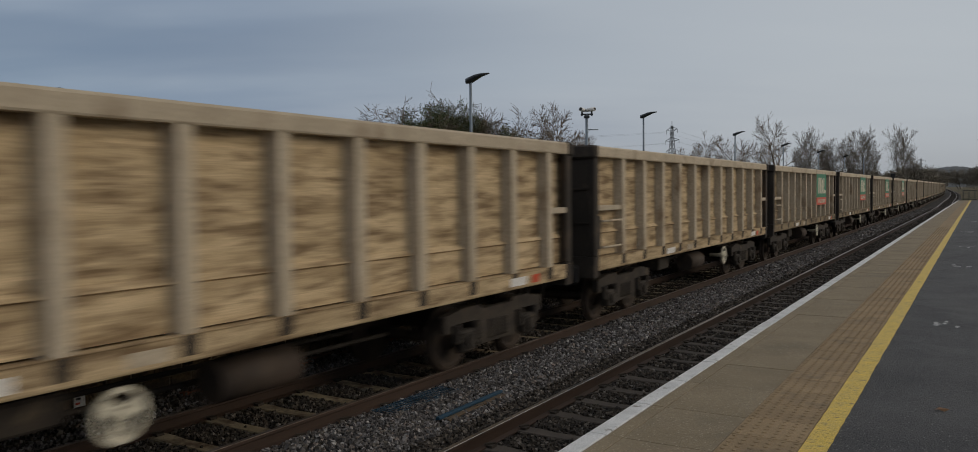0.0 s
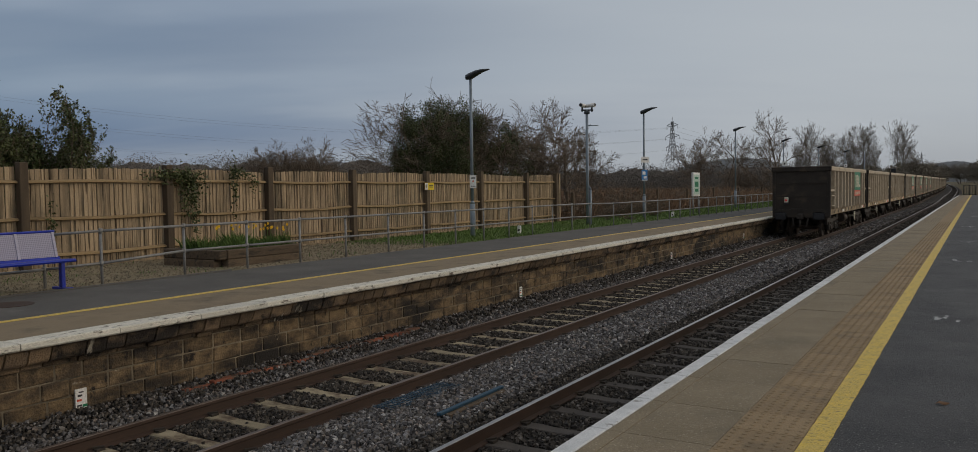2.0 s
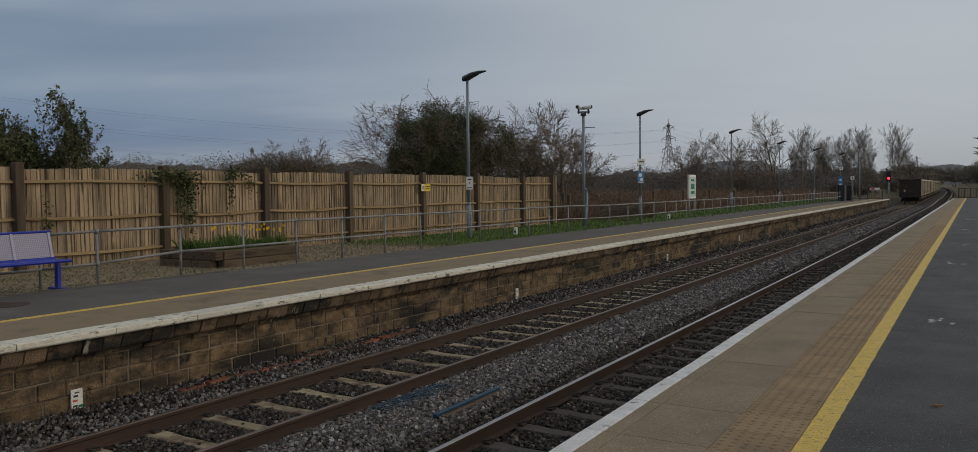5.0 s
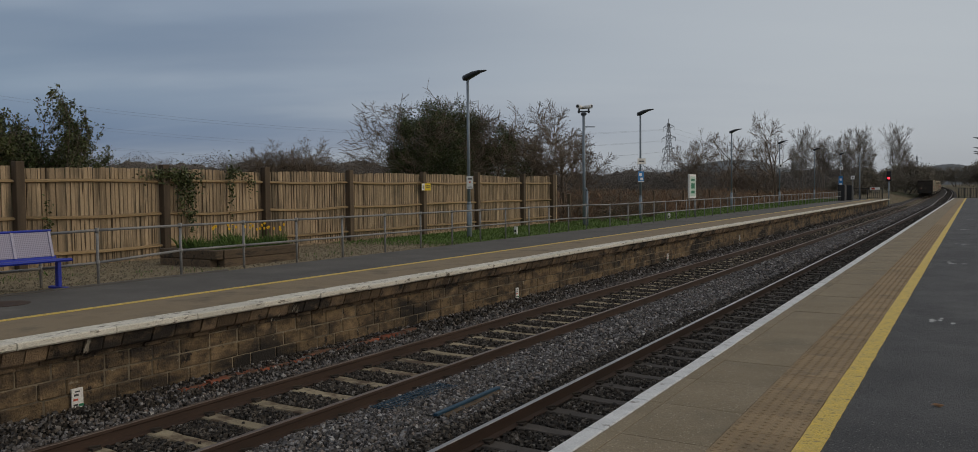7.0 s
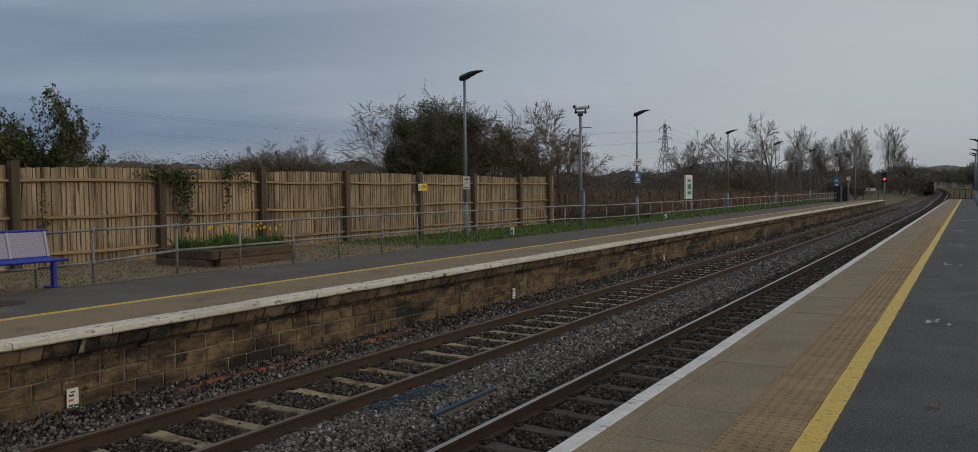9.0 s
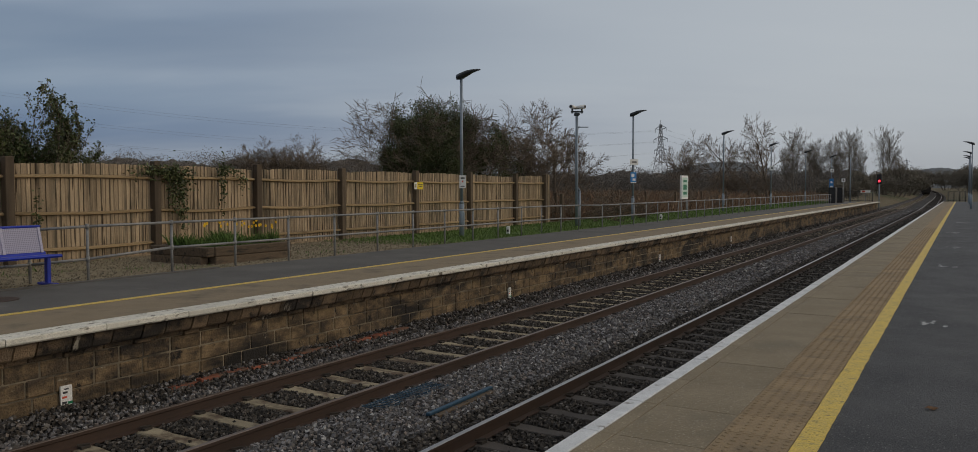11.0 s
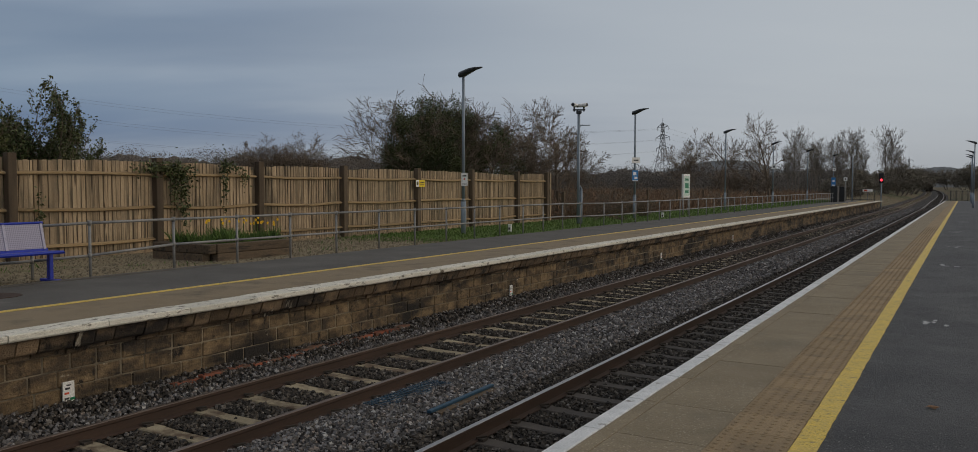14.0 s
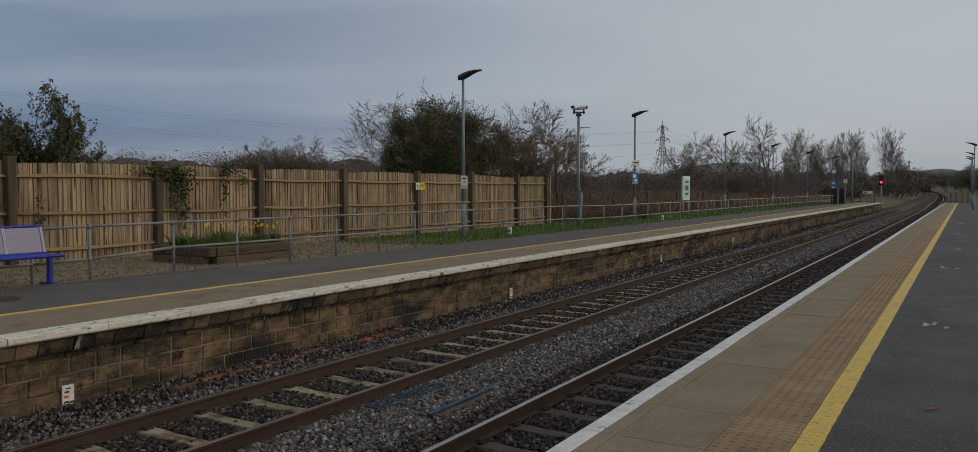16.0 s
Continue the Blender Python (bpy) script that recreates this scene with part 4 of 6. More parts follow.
def add_brake_wheels(w, y1, y2):
    for s, yb in ((1, y1), (-1, y2)):
        bm = bmesh.new()
        n = 20
        ring = []
        for k in range(n):
            a = 2 * math.pi * k / n
            ring.append((yb + 0.245 * math.cos(a), 0.765 + 0.245 * math.sin(a), yb + 0.20 * math.cos(a), 0.765 + 0.20 * math.sin(a)))
        x0, x1 = s * 1.28, s * 1.31
        for k in range(n):
            p, q = ring[k], ring[(k + 1) % n]
            vs = [bm.verts.new(c) for c in ((x1, p[0], p[1]), (x1, q[0], q[1]), (x1, q[2], q[3]), (x1, p[2], p[3]), (x0, p[0], p[1]), (x0, q[0], q[1]), (x0, q[2], q[3]), (x0, p[2], p[3]))]
            for f in ((0, 1, 2, 3), (7, 6, 5, 4), (0, 4, 5, 1), (2, 6, 7, 3)):
                bm.faces.new([vs[i] for i in f])
        for a in (0.4, 2.49, 4.59):
            ca, sa = math.cos(a), math.sin(a)
            prism(bm, [(yb - 0.07 * sa, 0.765 + 0.07 * ca), (yb + 0.21 * ca - 0.06 * sa, 0.765 + 0.21 * sa + 0.06 * ca), (yb + 0.21 * ca + 0.06 * sa, 0.765 + 0.21 * sa - 0.06 * ca), (yb + 0.07 * sa, 0.765 - 0.07 * ca)], s * 1.285, s * 1.300, "x")
        tube(bm, (s * 0.9, yb, 0.765), (s * 1.32, yb, 0.765), 0.05, n=10)
        bmesh.ops.remove_doubles(bm, verts=bm.verts, dist=0.0005)
        part("brake_wheel", bm, M_CREAM, w, "dusty cream-painted handbrake wheel")


def add_board(w):
    """Green and red owner's board, its mark as plain white shapes."""
    bm = bmesh.new()
    box(bm, (1.327, 8.62, 2.21), (1.345, 11.14, 3.25))
    b = part("owner_board", bm, M_SIGN_GREEN, w, "green board with white block shapes over a red strip")
    bm = bmesh.new()
    box(bm, (1.327, 8.62, 1.88), (1.346, 11.14, 2.206))
    part("red_strip", bm, M_SIGN_RED, b)
    # leaning pale blocks over a row of small ones
    for y0, y1, top in ((8.96, 9.26, 0.0), (9.38, 9.66, 0.0), (9.78, 10.16, 0.12), (10.30, 10.52, 0.0)):
        bm = bmesh.new()
        prism(bm, [(y0, 2.38), (y1, 2.38), (y1 + 0.05, 3.08 - top), (y0 + 0.05, 3.08)], 1.346, 1.350, "x")
        part("white_shape", bm, M_CREAM, b)
    bm = bmesh.new()
    box(bm, (1.346, 10.52, 2.38), (1.350, 10.96, 2.53))
    part("white_shape", bm, M_CREAM, b)
    for k in range(9):
        bm = bmesh.new()
        box(bm, (1.347, 8.92 + 0.225 * k, 1.96), (1.351, 9.05 + 0.225 * k, 2.12))
        part("pale_bar", bm, M_CREAM, b)


def locomotive():
    """The engine far ahead, a dark bonnet and cab."""
    w = thing("locomotive", (0, 0, 0), "dark diesel locomotive far off at the head of the train", "locomotive")
    bm = bmesh.new()
    prism(bm, [(-1.30, 1.0), (1.30, 1.0), (1.32, 3.2), (0.95, 3.75), (-0.95, 3.75), (-1.32, 3.2)], 0.6, 19.6, "y")
    bmesh.ops.bevel(bm, geom=list(bm.edges), offset=0.06, segments=1, affect="EDGES")
    part("body", bm, M_WAGON_END, w)
    for y in (0.58, 19.62):
        bm = bmesh.new()
        for s in (-1, 1):
            box(bm, (s * 0.2, y - 0.02, 2.5), (s * 1.0, y + 0.02, 3.2))
        part("cab_window", bm, M_BLACK, w)
    bm = bmesh.new()
    box(bm, (-1.28, 0.1, 0.85), (1.28, 20.1, 1.05), 0.03)
    part("underframe", bm, M_BLACK, w)
    bogie(w, 4.0)
    bogie(w, 16.2)
    return w


def build_train():
    first = wagon(RIBS)
    train = [first]
    boards = {0, 3, 4, 5, 6}
    for i in range(1, 20):
        train.append(copy_thing(first, Matrix.Identity(4)))
    for i, w in enumerate(train):
        add_brake_wheels(w, *((5.54, 8.8) if i in (1, 6, 9) else (8.97, 5.40)))
    # some wagons are grimier than the rest
    for i in [0] + list(range(3, 20)):
        for o in train[i].children:
            if o.type == "MESH" and o.data.materials[0] == M_WAGON:
                o.material_slots[0].link = "OBJECT"
                o.material_slots[0].material = M_WAGON_DIRTY
    for i in boards:
        add_board(train[i])
        tagged(train[i], "dusty ribbed box wagon with a green and red board")
    # tail lamp on the last wagon
    bm = bmesh.new()
    box(bm, (-0.75, -0.14, 1.64), (-0.57, 0.02, 1.96), 0.02)
    lamp = part("tail_lamp", bm, M_CREAM, first, "dusty tail lamp with a red lens")
    bm = bmesh.new()
    tube(bm, (-0.66, -0.14, 1.82), (-0.66, -0.16, 1.82), 0.055, n=14)
    part("lens", bm, M_TAIL, lamp)
    bm = bmesh.new()
    box(bm, (-0.76, -0.145, 1.62), (-0.56, -0.08, 1.72), 0.01)
    part("lamp_foot", bm, M_BLACK, lamp)
    train.append(locomotive())
    return train


TRAIN = build_train()


def rear_at(t):
    """Where the last wagon's rear stands: the train eases off slightly at first."""
    return -16.6 + 29.4 * t - 0.25 * t * t if t < 4 else 97.0 + 28.0 * (t - 4)


def on_line(y, length):
    """Pose of a vehicle whose rear stands at y on the far track."""
    a = Vector((FAR_C + bend(y), y, RAIL + rise(y)))
    b = Vector((FAR_C + bend(y + length), y + length, RAIL + rise(y + length)))
    d = b - a
    return pose(a.x, a.y, a.z, math.degrees(math.asin(d.z / d.length)), 0, -math.degrees(math.atan2(d.x, d.y)))


def motions():
    for i, w in enumerate(TRAIN):
        walk(w, [(t * 0.5, on_line(rear_at(t * 0.5) + PITCH * i, BODY)) for t in range(33)])


# ---- fence behind the far platform ----
FENCE_X = -17.5
FENCE_YS = [-1.6, 2.1, 5.85, 9.55, 13.17, 16.55, 20.2, 24.3, 28.1, 32.0, 34.95]


def fence_panel(y0, y1, rng, first):
    t = thing("wooden_fence", (FENCE_X, y0, 0.0), "weathered featheredge fence bay with three rails and a dark post", "fence", "bays of the wooden fence")
    b = bmesh.new()
    box(b, (-0.08, -0.095, -0.3), (0.11, 0.095, 2.43 + rng.uniform(-0.02, 0.03)), 0.012)
    part("post", b, M_WOOD_POST, t)
    L = y1 - y0
    n = int(round((L - 0.19) / 0.112))
    wave = rng.uniform(0, 6.28)
    for k in range(n):
        y = 0.10 + (L - 0.2) * (k + 0.5) / n
        top = 2.31 + 0.04 * math.sin(wave + y * 0.9) + rng.choice((-0.012, -0.005, 0.0, 0.0, 0.004, 0.009))
        m = BOARDS[rng.randrange(len(BOARDS))]
        ob = piece("board", m, t, (-0.075 + rng.uniform(-0.006, 0.006), y, 0.06), (rng.uniform(-0.006, 0.006), 0, rng.uniform(-0.10, 0.07)))
        ob.scale = (1, (L - 0.2) / n / 0.113 * rng.uniform(0.93, 0.985), (top - 0.06) / 2.2)
    for z in (0.42, 1.22, 2.02):
        b = bmesh.new()
        sag = rng.uniform(-0.055, 0.035)
        k = 6
        rings = []
        for i in range(k + 1):
            y = 0.09 + (L - 0.18) * i / k
            dz = z + sag * math.sin(math.pi * i / k) * (1 + rng.uniform(-0.2, 0.2))
            rings.append([b.verts.new(p) for p in ((-0.058, y, dz - 0.042), (-0.058, y, dz + 0.042), (0.026, y, dz + 0.012), (0.026, y, dz - 0.022))])
        for a, c in zip(rings, rings[1:]):
            for i in range(4):
                b.faces.new((a[i], a[(i + 1) % 4], c[(i + 1) % 4], c[i]))
        b.faces.new(rings[0][::-1])
        b.faces.new(rings[-1])
        part("rail", b, M_WOOD_RAIL, t)
    b = bmesh.new()
    box(b, (-0.07, 0.10, -0.08), (-0.035, L - 0.10, 0.14), 0.005)
    part("gravel_board", b, M_WOOD, t)


BOARDS = []
for _k in range(4):
    _b = bmesh.new()
    _w = 0.0565
    prism(_b, [(-0.014, -_w), (0.012 + 0.003 * _k, -_w), (0.0, _w * 0.97), (-0.014, _w * 0.97)], 0.0, 2.2, "z")
    BOARDS.append(mesh_of("board", _b, M_WOOD))


def build_fence():
    rng = random.Random(8)
    for i, (a, b) in enumerate(zip(FENCE_YS, FENCE_YS[1:])):
        fence_panel(a, b, rng, i == 0)
    t = thing("fence_post", (FENCE_X, FENCE_YS[-1], 0.0), "tall dark end post of the wooden fence", "fence post")
    b = bmesh.new()
    box(b, (-0.10, -0.10, -0.3), (0.12, 0.10, 2.44), 0.012)
    part("post", b, M_WOOD_POST, t)
    b = bmesh.new()
    box(b, (-0.14, 0.26, -0.3), (0.08, 0.40, 2.40), 0.012)
    part("side_board", b, M_WOOD, t)
    t = thing("timber_post", (FENCE_X + 0.3, FENCE_YS[-1] + 1.3, 0.0), "short weathered grey timber post", "post")
    b = bmesh.new()
    box(b, (-0.08, -0.08, -0.3), (0.08, 0.08, 1.5), 0.02)
    part("post", b, M_WOOD_POST, t)


# ---- tubular railings ----
def railing(points, ground, label, posts_from):
    """Posts at the points (x, y, top, mid) with two rails."""
    t = thing("railing", (0, 0, 0), label, "railing")
    for i, (x, y, top, mid) in enumerate(points):
        b = bmesh.new()
        tube(b, (x, y, ground - 0.1), (x, y, top), 0.026, n=8)
        for z in (mid, top):
            tube(b, (x, y, z - 0.045), (x, y, z + 0.045), 0.036, n=8)
        p = part("post", b, M_GALV, t)
    for i, (p, q) in enumerate(zip(points, points[1:])):
        for k in (2, 3):
            b = bmesh.new()
            tube(b, (p[0], p[1], p[k]), (q[0], q[1], q[k]), 0.025, n=8)
            part("rail", b, M_GALV, t)


def build_railings():
    pts = [(-13.95, 1.2, 1.02, 0.42), (-13.95, 3.4, 1.02, 0.42), (-13.95, 5.6, 1.02, 0.42), (-13.95, 7.95, 1.03, 0.43), (-13.40, 8.67, 1.08, 0.50)]
    pts += [(-13.35, y, 1.09, 0.60) for y in (10.39, 11.98, 13.55, 15.12, 16.80, 18.4, 20.0, 21.6, 23.2, 24.85, 26.4, 28.05)]
    railing(pts, 0.09, "galvanised two-rail tubular railing along the far platform", 0)
    pts = [(-13.35, 28.06, 1.09, 0.60), (-13.3, 29.6, 1.08, 0.56), (-12.95, 31.2, 1.06, 0.56)] + [(-12.62, 32.4 + 1.62 * i, 1.08 + (0.0009 * i), 0.58 + 0.0009 * i) for i in range(47)]
    railing(pts, 0.10, "long galvanised railing beside the grass strip", 0)


# ---- lamps, camera mast, signs ----
def lamp_post():
    t = thing("lamp_post", (0, 0, 0), "grey steel platform lamp with a dark winged head", "lamp post", "platform lamps")
    b = bmesh.new()
    tube(b, (0, 0, -0.15), (0, 0, 1.15), 0.085, n=14)
    tube(b, (0, 0, 1.15), (0, 0, 1.25), 0.085, 0.055, n=14)
    box(b, (0.06, -0.05, 0.35), (0.09, 0.05, 0.85), 0.008)
    part("base_column", b, M_LAMP, t)
    b = bmesh.new()
    tube(b, (0, 0, 1.2), (0, 0, 5.45), 0.057, 0.045, n=12)
    part("column", b, M_LAMP, t)
    b = bmesh.new()
    # a flat blade that rises and narrows away from the column
    sec = [(-0.16, 5.50, 0.10, 0.16), (0.0, 5.53, 0.17, 0.20), (0.22, 5.62, 0.18, 0.16), (0.45, 5.69, 0.14, 0.09), (0.70, 5.72, 0.06, 0.035)]
    rings = []
    for x, z, w, h in sec:
        rings.append([b.verts.new(p) for p in ((x, -w, z), (x, -w * 0.6, z + h * 0.5), (x, w * 0.6, z + h * 0.5), (x, w, z), (x, w * 0.5, z - h * 0.5), (x, -w * 0.5, z - h * 0.5))])
    for a, c in zip(rings, rings[1:]):
        for i in range(6):
            b.faces.new((a[i], a[(i + 1) % 6], c[(i + 1) % 6], c[i])).smooth = True
    b.faces.new(rings[0][::-1])
    b.faces.new(rings[-1])
    part("head", b, M_LAMPHEAD, t, "dark wing-shaped lamp head")
    return t


def plate(parent, x, z, w, h, m, bars, name="sign_plate", bar_mat=None, y=-0.07):
    """A flat sign on a post, facing -y in the post's space, with its unreadable print as bars (x, z, w, h of the plate's size)."""
    b = bmesh.new()
    box(b, (x - w / 2, y - 0.006, z - h / 2), (x + w / 2, y + 0.006, z + h / 2))
    s = part(name, b, m, parent)
    for bx, bz, bw, bh, bm2 in bars:
        b = bmesh.new()
        box(b, (x + (bx - bw / 2) * w, y - 0.010, z + (bz - bh / 2) * h), (x + (bx + bw / 2) * w, y - 0.0062, z + (bz + bh / 2) * h))
        part("print_bar", b, bm2, s)
    b = bmesh.new()
    for dz in (-h * 0.3, h * 0.3):
        box(b, (x - 0.03, y + 0.0062, z + dz - 0.012), (x + 0.03, -0.02, z + dz + 0.012))
    part("bracket", b, M_GALV, s)


def build_lamps():
    first = lamp_post()
    lamps = [first] + [copy_thing(first, Matrix.Identity(4)) for _ in range(9)]
    spots = [(-15.0, 23.55, 0.0), (-15.0, 40.3, 0.02), (-15.0, 58.8, 0.1), (-15.0, 75.5, 0.05), (-15.0, 93.9, 0.12), (-15.0, 114.0, 0.3)]
    for ob, (x, y, z) in zip(lamps, spots):
        ob.location = (x, y, z + 0.08)
        ob.rotation_euler = (0, 0, radians(8))
    for ob, y in zip(lamps[6:], (80.0, 101.0, 113.0, 119.5)):
        ob.location = (0.55, y, 0.0)
        ob.rotation_euler = (0, 0, radians(180))
    # signs on the columns stand as things of their own
    def post_sign(name, label, cat, x, y, turn):
        return thing(name, (x, y, 0), label, cat, rz=radians(turn))
    s = post_sign("notice", "small white notice on the lamp column", "sign", -15.0, 23.55, 35)
    plate(s, 0.03, 1.99, 0.22, 0.44, M_SIGN_WHITE, [(0, 0.28, 0.6, 0.10, M_SIGN_DARK), (0, 0.02, 0.22, 0.14, M_SIGN_RED), (0, -0.36, 0.7, 0.06, M_SIGN_DARK)], y=-0.075)
    s = post_sign("station_name_sign", "white name board high on the lamp column", "sign", -15.0, 40.3, 55)
    plate(s, 0.02, 3.14, 0.50, 0.30, M_SIGN_WHITE, [(0, 0.0, 0.6, 0.20, M_SIGN_DARK)])
    s = post_sign("direction_sign", "blue sign with pale bars on the lamp column", "sign", -15.0, 40.3, 55)
    plate(s, -0.02, 2.33, 0.36, 0.56, M_SIGN_BLUE, [(-0.1, 0.2, 0.5, 0.3, M_SIGN_WHITE), (0.1, -0.2, 0.5, 0.22, M_SIGN_WHITE), (0, -0.46, 1.0, 0.07, M_SIGN_WHITE)])
    for y, z in ((75.5, 3.6), (114.0, 4.1)):
        s = post_sign("platform_sign", "small white square sign on the lamp column", "sign", -15.0, y, 18)
        plate(s, 0.06, z, 0.42, 0.42, M_SIGN_WHITE, [(0, 0, 0.3, 0.4, M_SIGN_DARK)])
    s = post_sign("direction_sign", "blue sign with pale bars on the lamp column", "sign", -15.0, 114.0, 15)
    plate(s, 0.0, 2.4, 0.5, 1.3, M_SIGN_BLUE, [(0, 0.15, 0.5, 0.2, M_SIGN_WHITE), (0, -0.32, 0.6, 0.2, M_SIGN_WHITE)])


def build_cctv():
    t = thing("camera_mast", (-14.7, 32.5, 0.08), "grey steel mast with two white cameras", "camera mast", rz=radians(30))
    b = bmesh.new()
    tube(b, (0, 0, -0.1), (0, 0, 5.02), 0.07, 0.06, n=12)
    tube(b, (0.13, 0, -0.1), (0.13, 0, 1.55), 0.055, n=10)
    tube(b, (0.13, 0, 1.55), (0.06, 0, 1.72), 0.05, 0.03, n=10)
    tube(b, (-0.05, 0, 4.36), (0.50, 0, 4.36), 0.022, n=8)
    part("mast", b, M_LAMP, t)
    b = bmesh.new()
    box(b, (-0.26, -0.05, 5.0), (0.28, 0.05, 5.06), 0.01)
    tube(b, (-0.20, 0, 4.96), (-0.20, 0, 5.16), 0.04, n=8)
    tube(b, (0.22, 0, 4.96), (0.22, 0, 5.16), 0.04, n=8)
    box(b, (-0.12, -0.1, 4.86), (0.12, 0.1, 4.98), 0.02)
    part("crossarm", b, M_LAMPHEAD, t)
    for sx, dx, dy in ((-0.16, -0.12, -0.20), (0.17, 0.17, -0.12)):
        b = bmesh.new()
        tube(b, (sx - dx, -dy, 5.22), (sx + dx, dy, 5.24), 0.075, 0.088, n=12)
        c = part("camera", b, M_SIGN_WHITE, t, "white camera housing")
        d = Vector((2 * dx, 2 * dy, 0.02)).normalized()
        b = bmesh.new()
        e = Vector((sx + dx, dy, 5.24))
        tube(b, e, e + d * 0.02, 0.066, n=12)
        part("lens_window", b, M_BLACK, c)
    t = thing("poster_board", (-14.0, 46.0, 0.08), "white-framed poster board with green print on posts", "notice board")
    b = bmesh.new()
    box(b, (-0.06, -0.62, 1.05), (0.06, 0.62, 2.42), 0.02)
    f = part("frame", b, M_SIGN_WHITE, t)
    b = bmesh.new()
    box(b, (0.062, -0.50, 1.16), (0.066, 0.50, 2.30))
    p = part("poster", b, mat("pale green poster", (0.45, 0.60, 0.52), (0.55, 0.68, 0.60), 0.4, 3, 30, 0.0), f)
    for z, h in ((2.1, 0.12), (1.75, 0.3), (1.4, 0.16)):
        b = bmesh.new()
        box(b, (0.067, -0.36, z - h / 2), (0.070, 0.30, z + h / 2))
        part("print_bar", b, M_SIGN_GREEN, p)
    for y in (-0.5, 0.5):
        b = bmesh.new()
        tube(b, (0, y, -0.1), (0, y, 1.1), 0.04, n=8)
        part("leg", b, M_GALV, t)
    # warning sign on the fence
    t = thing("warning_sign", (FENCE_X + 0.125, 24.3, 0), "yellow and white warning sign on a fence post", "sign", rz=radians(90))
    plate(t, 0.0, 1.86, 0.56, 0.26, M_SIGN_YELLOW, [(-0.34, 0, 0.30, 0.96, M_SIGN_WHITE), (-0.34, 0, 0.14, 0.5, M_SIGN_YELLOW), (0.18, 0.15, 0.5, 0.12, M_SIGN_DARK), (0.18, -0.1, 0.4, 0.10, M_SIGN_DARK)], y=-0.02)
    # little white marker in the grass
    for x, y in ((-14.3, 25.6), (-13.9, 41.6)):
        t = thing("marker_post", (x, y, 0.06), "short white marker post in the grass", "marker")
        b = bmesh.new()
        box(b, (-0.07, -0.04, -0.05), (0.07, 0.04, 0.32), 0.02)
        part("post", b, M_SIGN_WHITE, t)
        b = bmesh.new()
        box(b, (-0.04, -0.044, 0.12), (0.04, -0.0402, 0.2))
        part("print_bar", b, M_SIGN_DARK, t)


def build_bench():
    t = thing("bench", (-13.42, 7.02, FAR_TOP - 0.03), "blue steel platform bench with a pale perforated back", "bench")
    h = 0.97
    b = bmesh.new()
    prism(b, [(0.36, 0.475), (0.38, 0.50), (0.33, 0.525), (-0.10, 0.505), (-0.13, 0.55), (-0.145, 0.55), (-0.11, 0.485), (0.32, 0.49)], -h, h, "y")
    part("seat", b, M_BLUE, t, "blue pressed steel seat")
    b = bmesh.new()
    prism(b, [(-0.115, 0.545), (-0.130, 0.545), (-0.235, 0.93), (-0.220, 0.93)], -h + 0.06, h - 0.03, "y")
    back = part("back_panel", b, mat_perforated(), t, "pale grey perforated back panel")
    b = bmesh.new()
    tube(b, (-0.232, -h + 0.03, 0.95), (-0.232, h - 0.02, 0.95), 0.020, n=8)
    part("top_rail", b, M_BLUE, t)
    for y in (-h + 0.06, -0.35, 0.28, h - 0.06):
        b = bmesh.new()
        prism(b, [(-0.10, 0.54), (-0.135, 0.54), (-0.245, 0.94), (-0.208, 0.94)], y - 0.022, y + 0.022, "y")
        part("back_strap", b, M_LILAC, t)
    t.scale = (1, 1, 1.07)
    for y in (-h + 0.14, h - 0.04):
        b = bmesh.new()
        box(b, (-0.045, y - 0.035, 0.03), (0.045, y + 0.035, 0.49), 0.008)
        box(b, (-0.24, y - 0.05, 0.02), (0.24, y + 0.05, 0.06), 0.008)
        part("leg", b, M_BLUE, t)


def mat_perforated():
    """Pale coated sheet with a grid of small holes."""
    m = bpy.data.materials.new("perforated sheet")
    m.use_nodes = True
    n, l = m.node_tree.nodes, m.node_tree.links
    bs = n["Principled BSDF"]
    co = n.new("ShaderNodeTexCoord")
    vo = n.new("ShaderNodeTexVoronoi")
    vo.inputs["Scale"].default_value = 34.0
    vo.inputs["Randomness"].default_value = 0.0
    flat = n.new("ShaderNodeMapping")
    flat.inputs["Scale"].default_value = (0, 1, 1)
    l.new(co.outputs["Object"], flat.inputs["Vector"])
    l.new(flat.outputs[0], vo.inputs["Vector"])
    rp = n.new("ShaderNodeMapRange")
    rp.inputs["From Min"].default_value, rp.inputs["From Max"].default_value = 0.30, 0.42
    l.new(vo.outputs["Distance"], rp.inputs["Value"])
    mx = n.new("ShaderNodeMix")
    mx.data_type = "RGBA"
    mx.inputs[6].default_value = (0.20, 0.19, 0.26, 1)
    mx.inputs[7].default_value = (0.32, 0.31, 0.41, 1)
    l.new(rp.outputs["Result"], mx.inputs[0])
    l.new(mx.outputs[2], bs.inputs["Base Color"])
    bs.inputs["Roughness"].default_value = 0.55
    return m


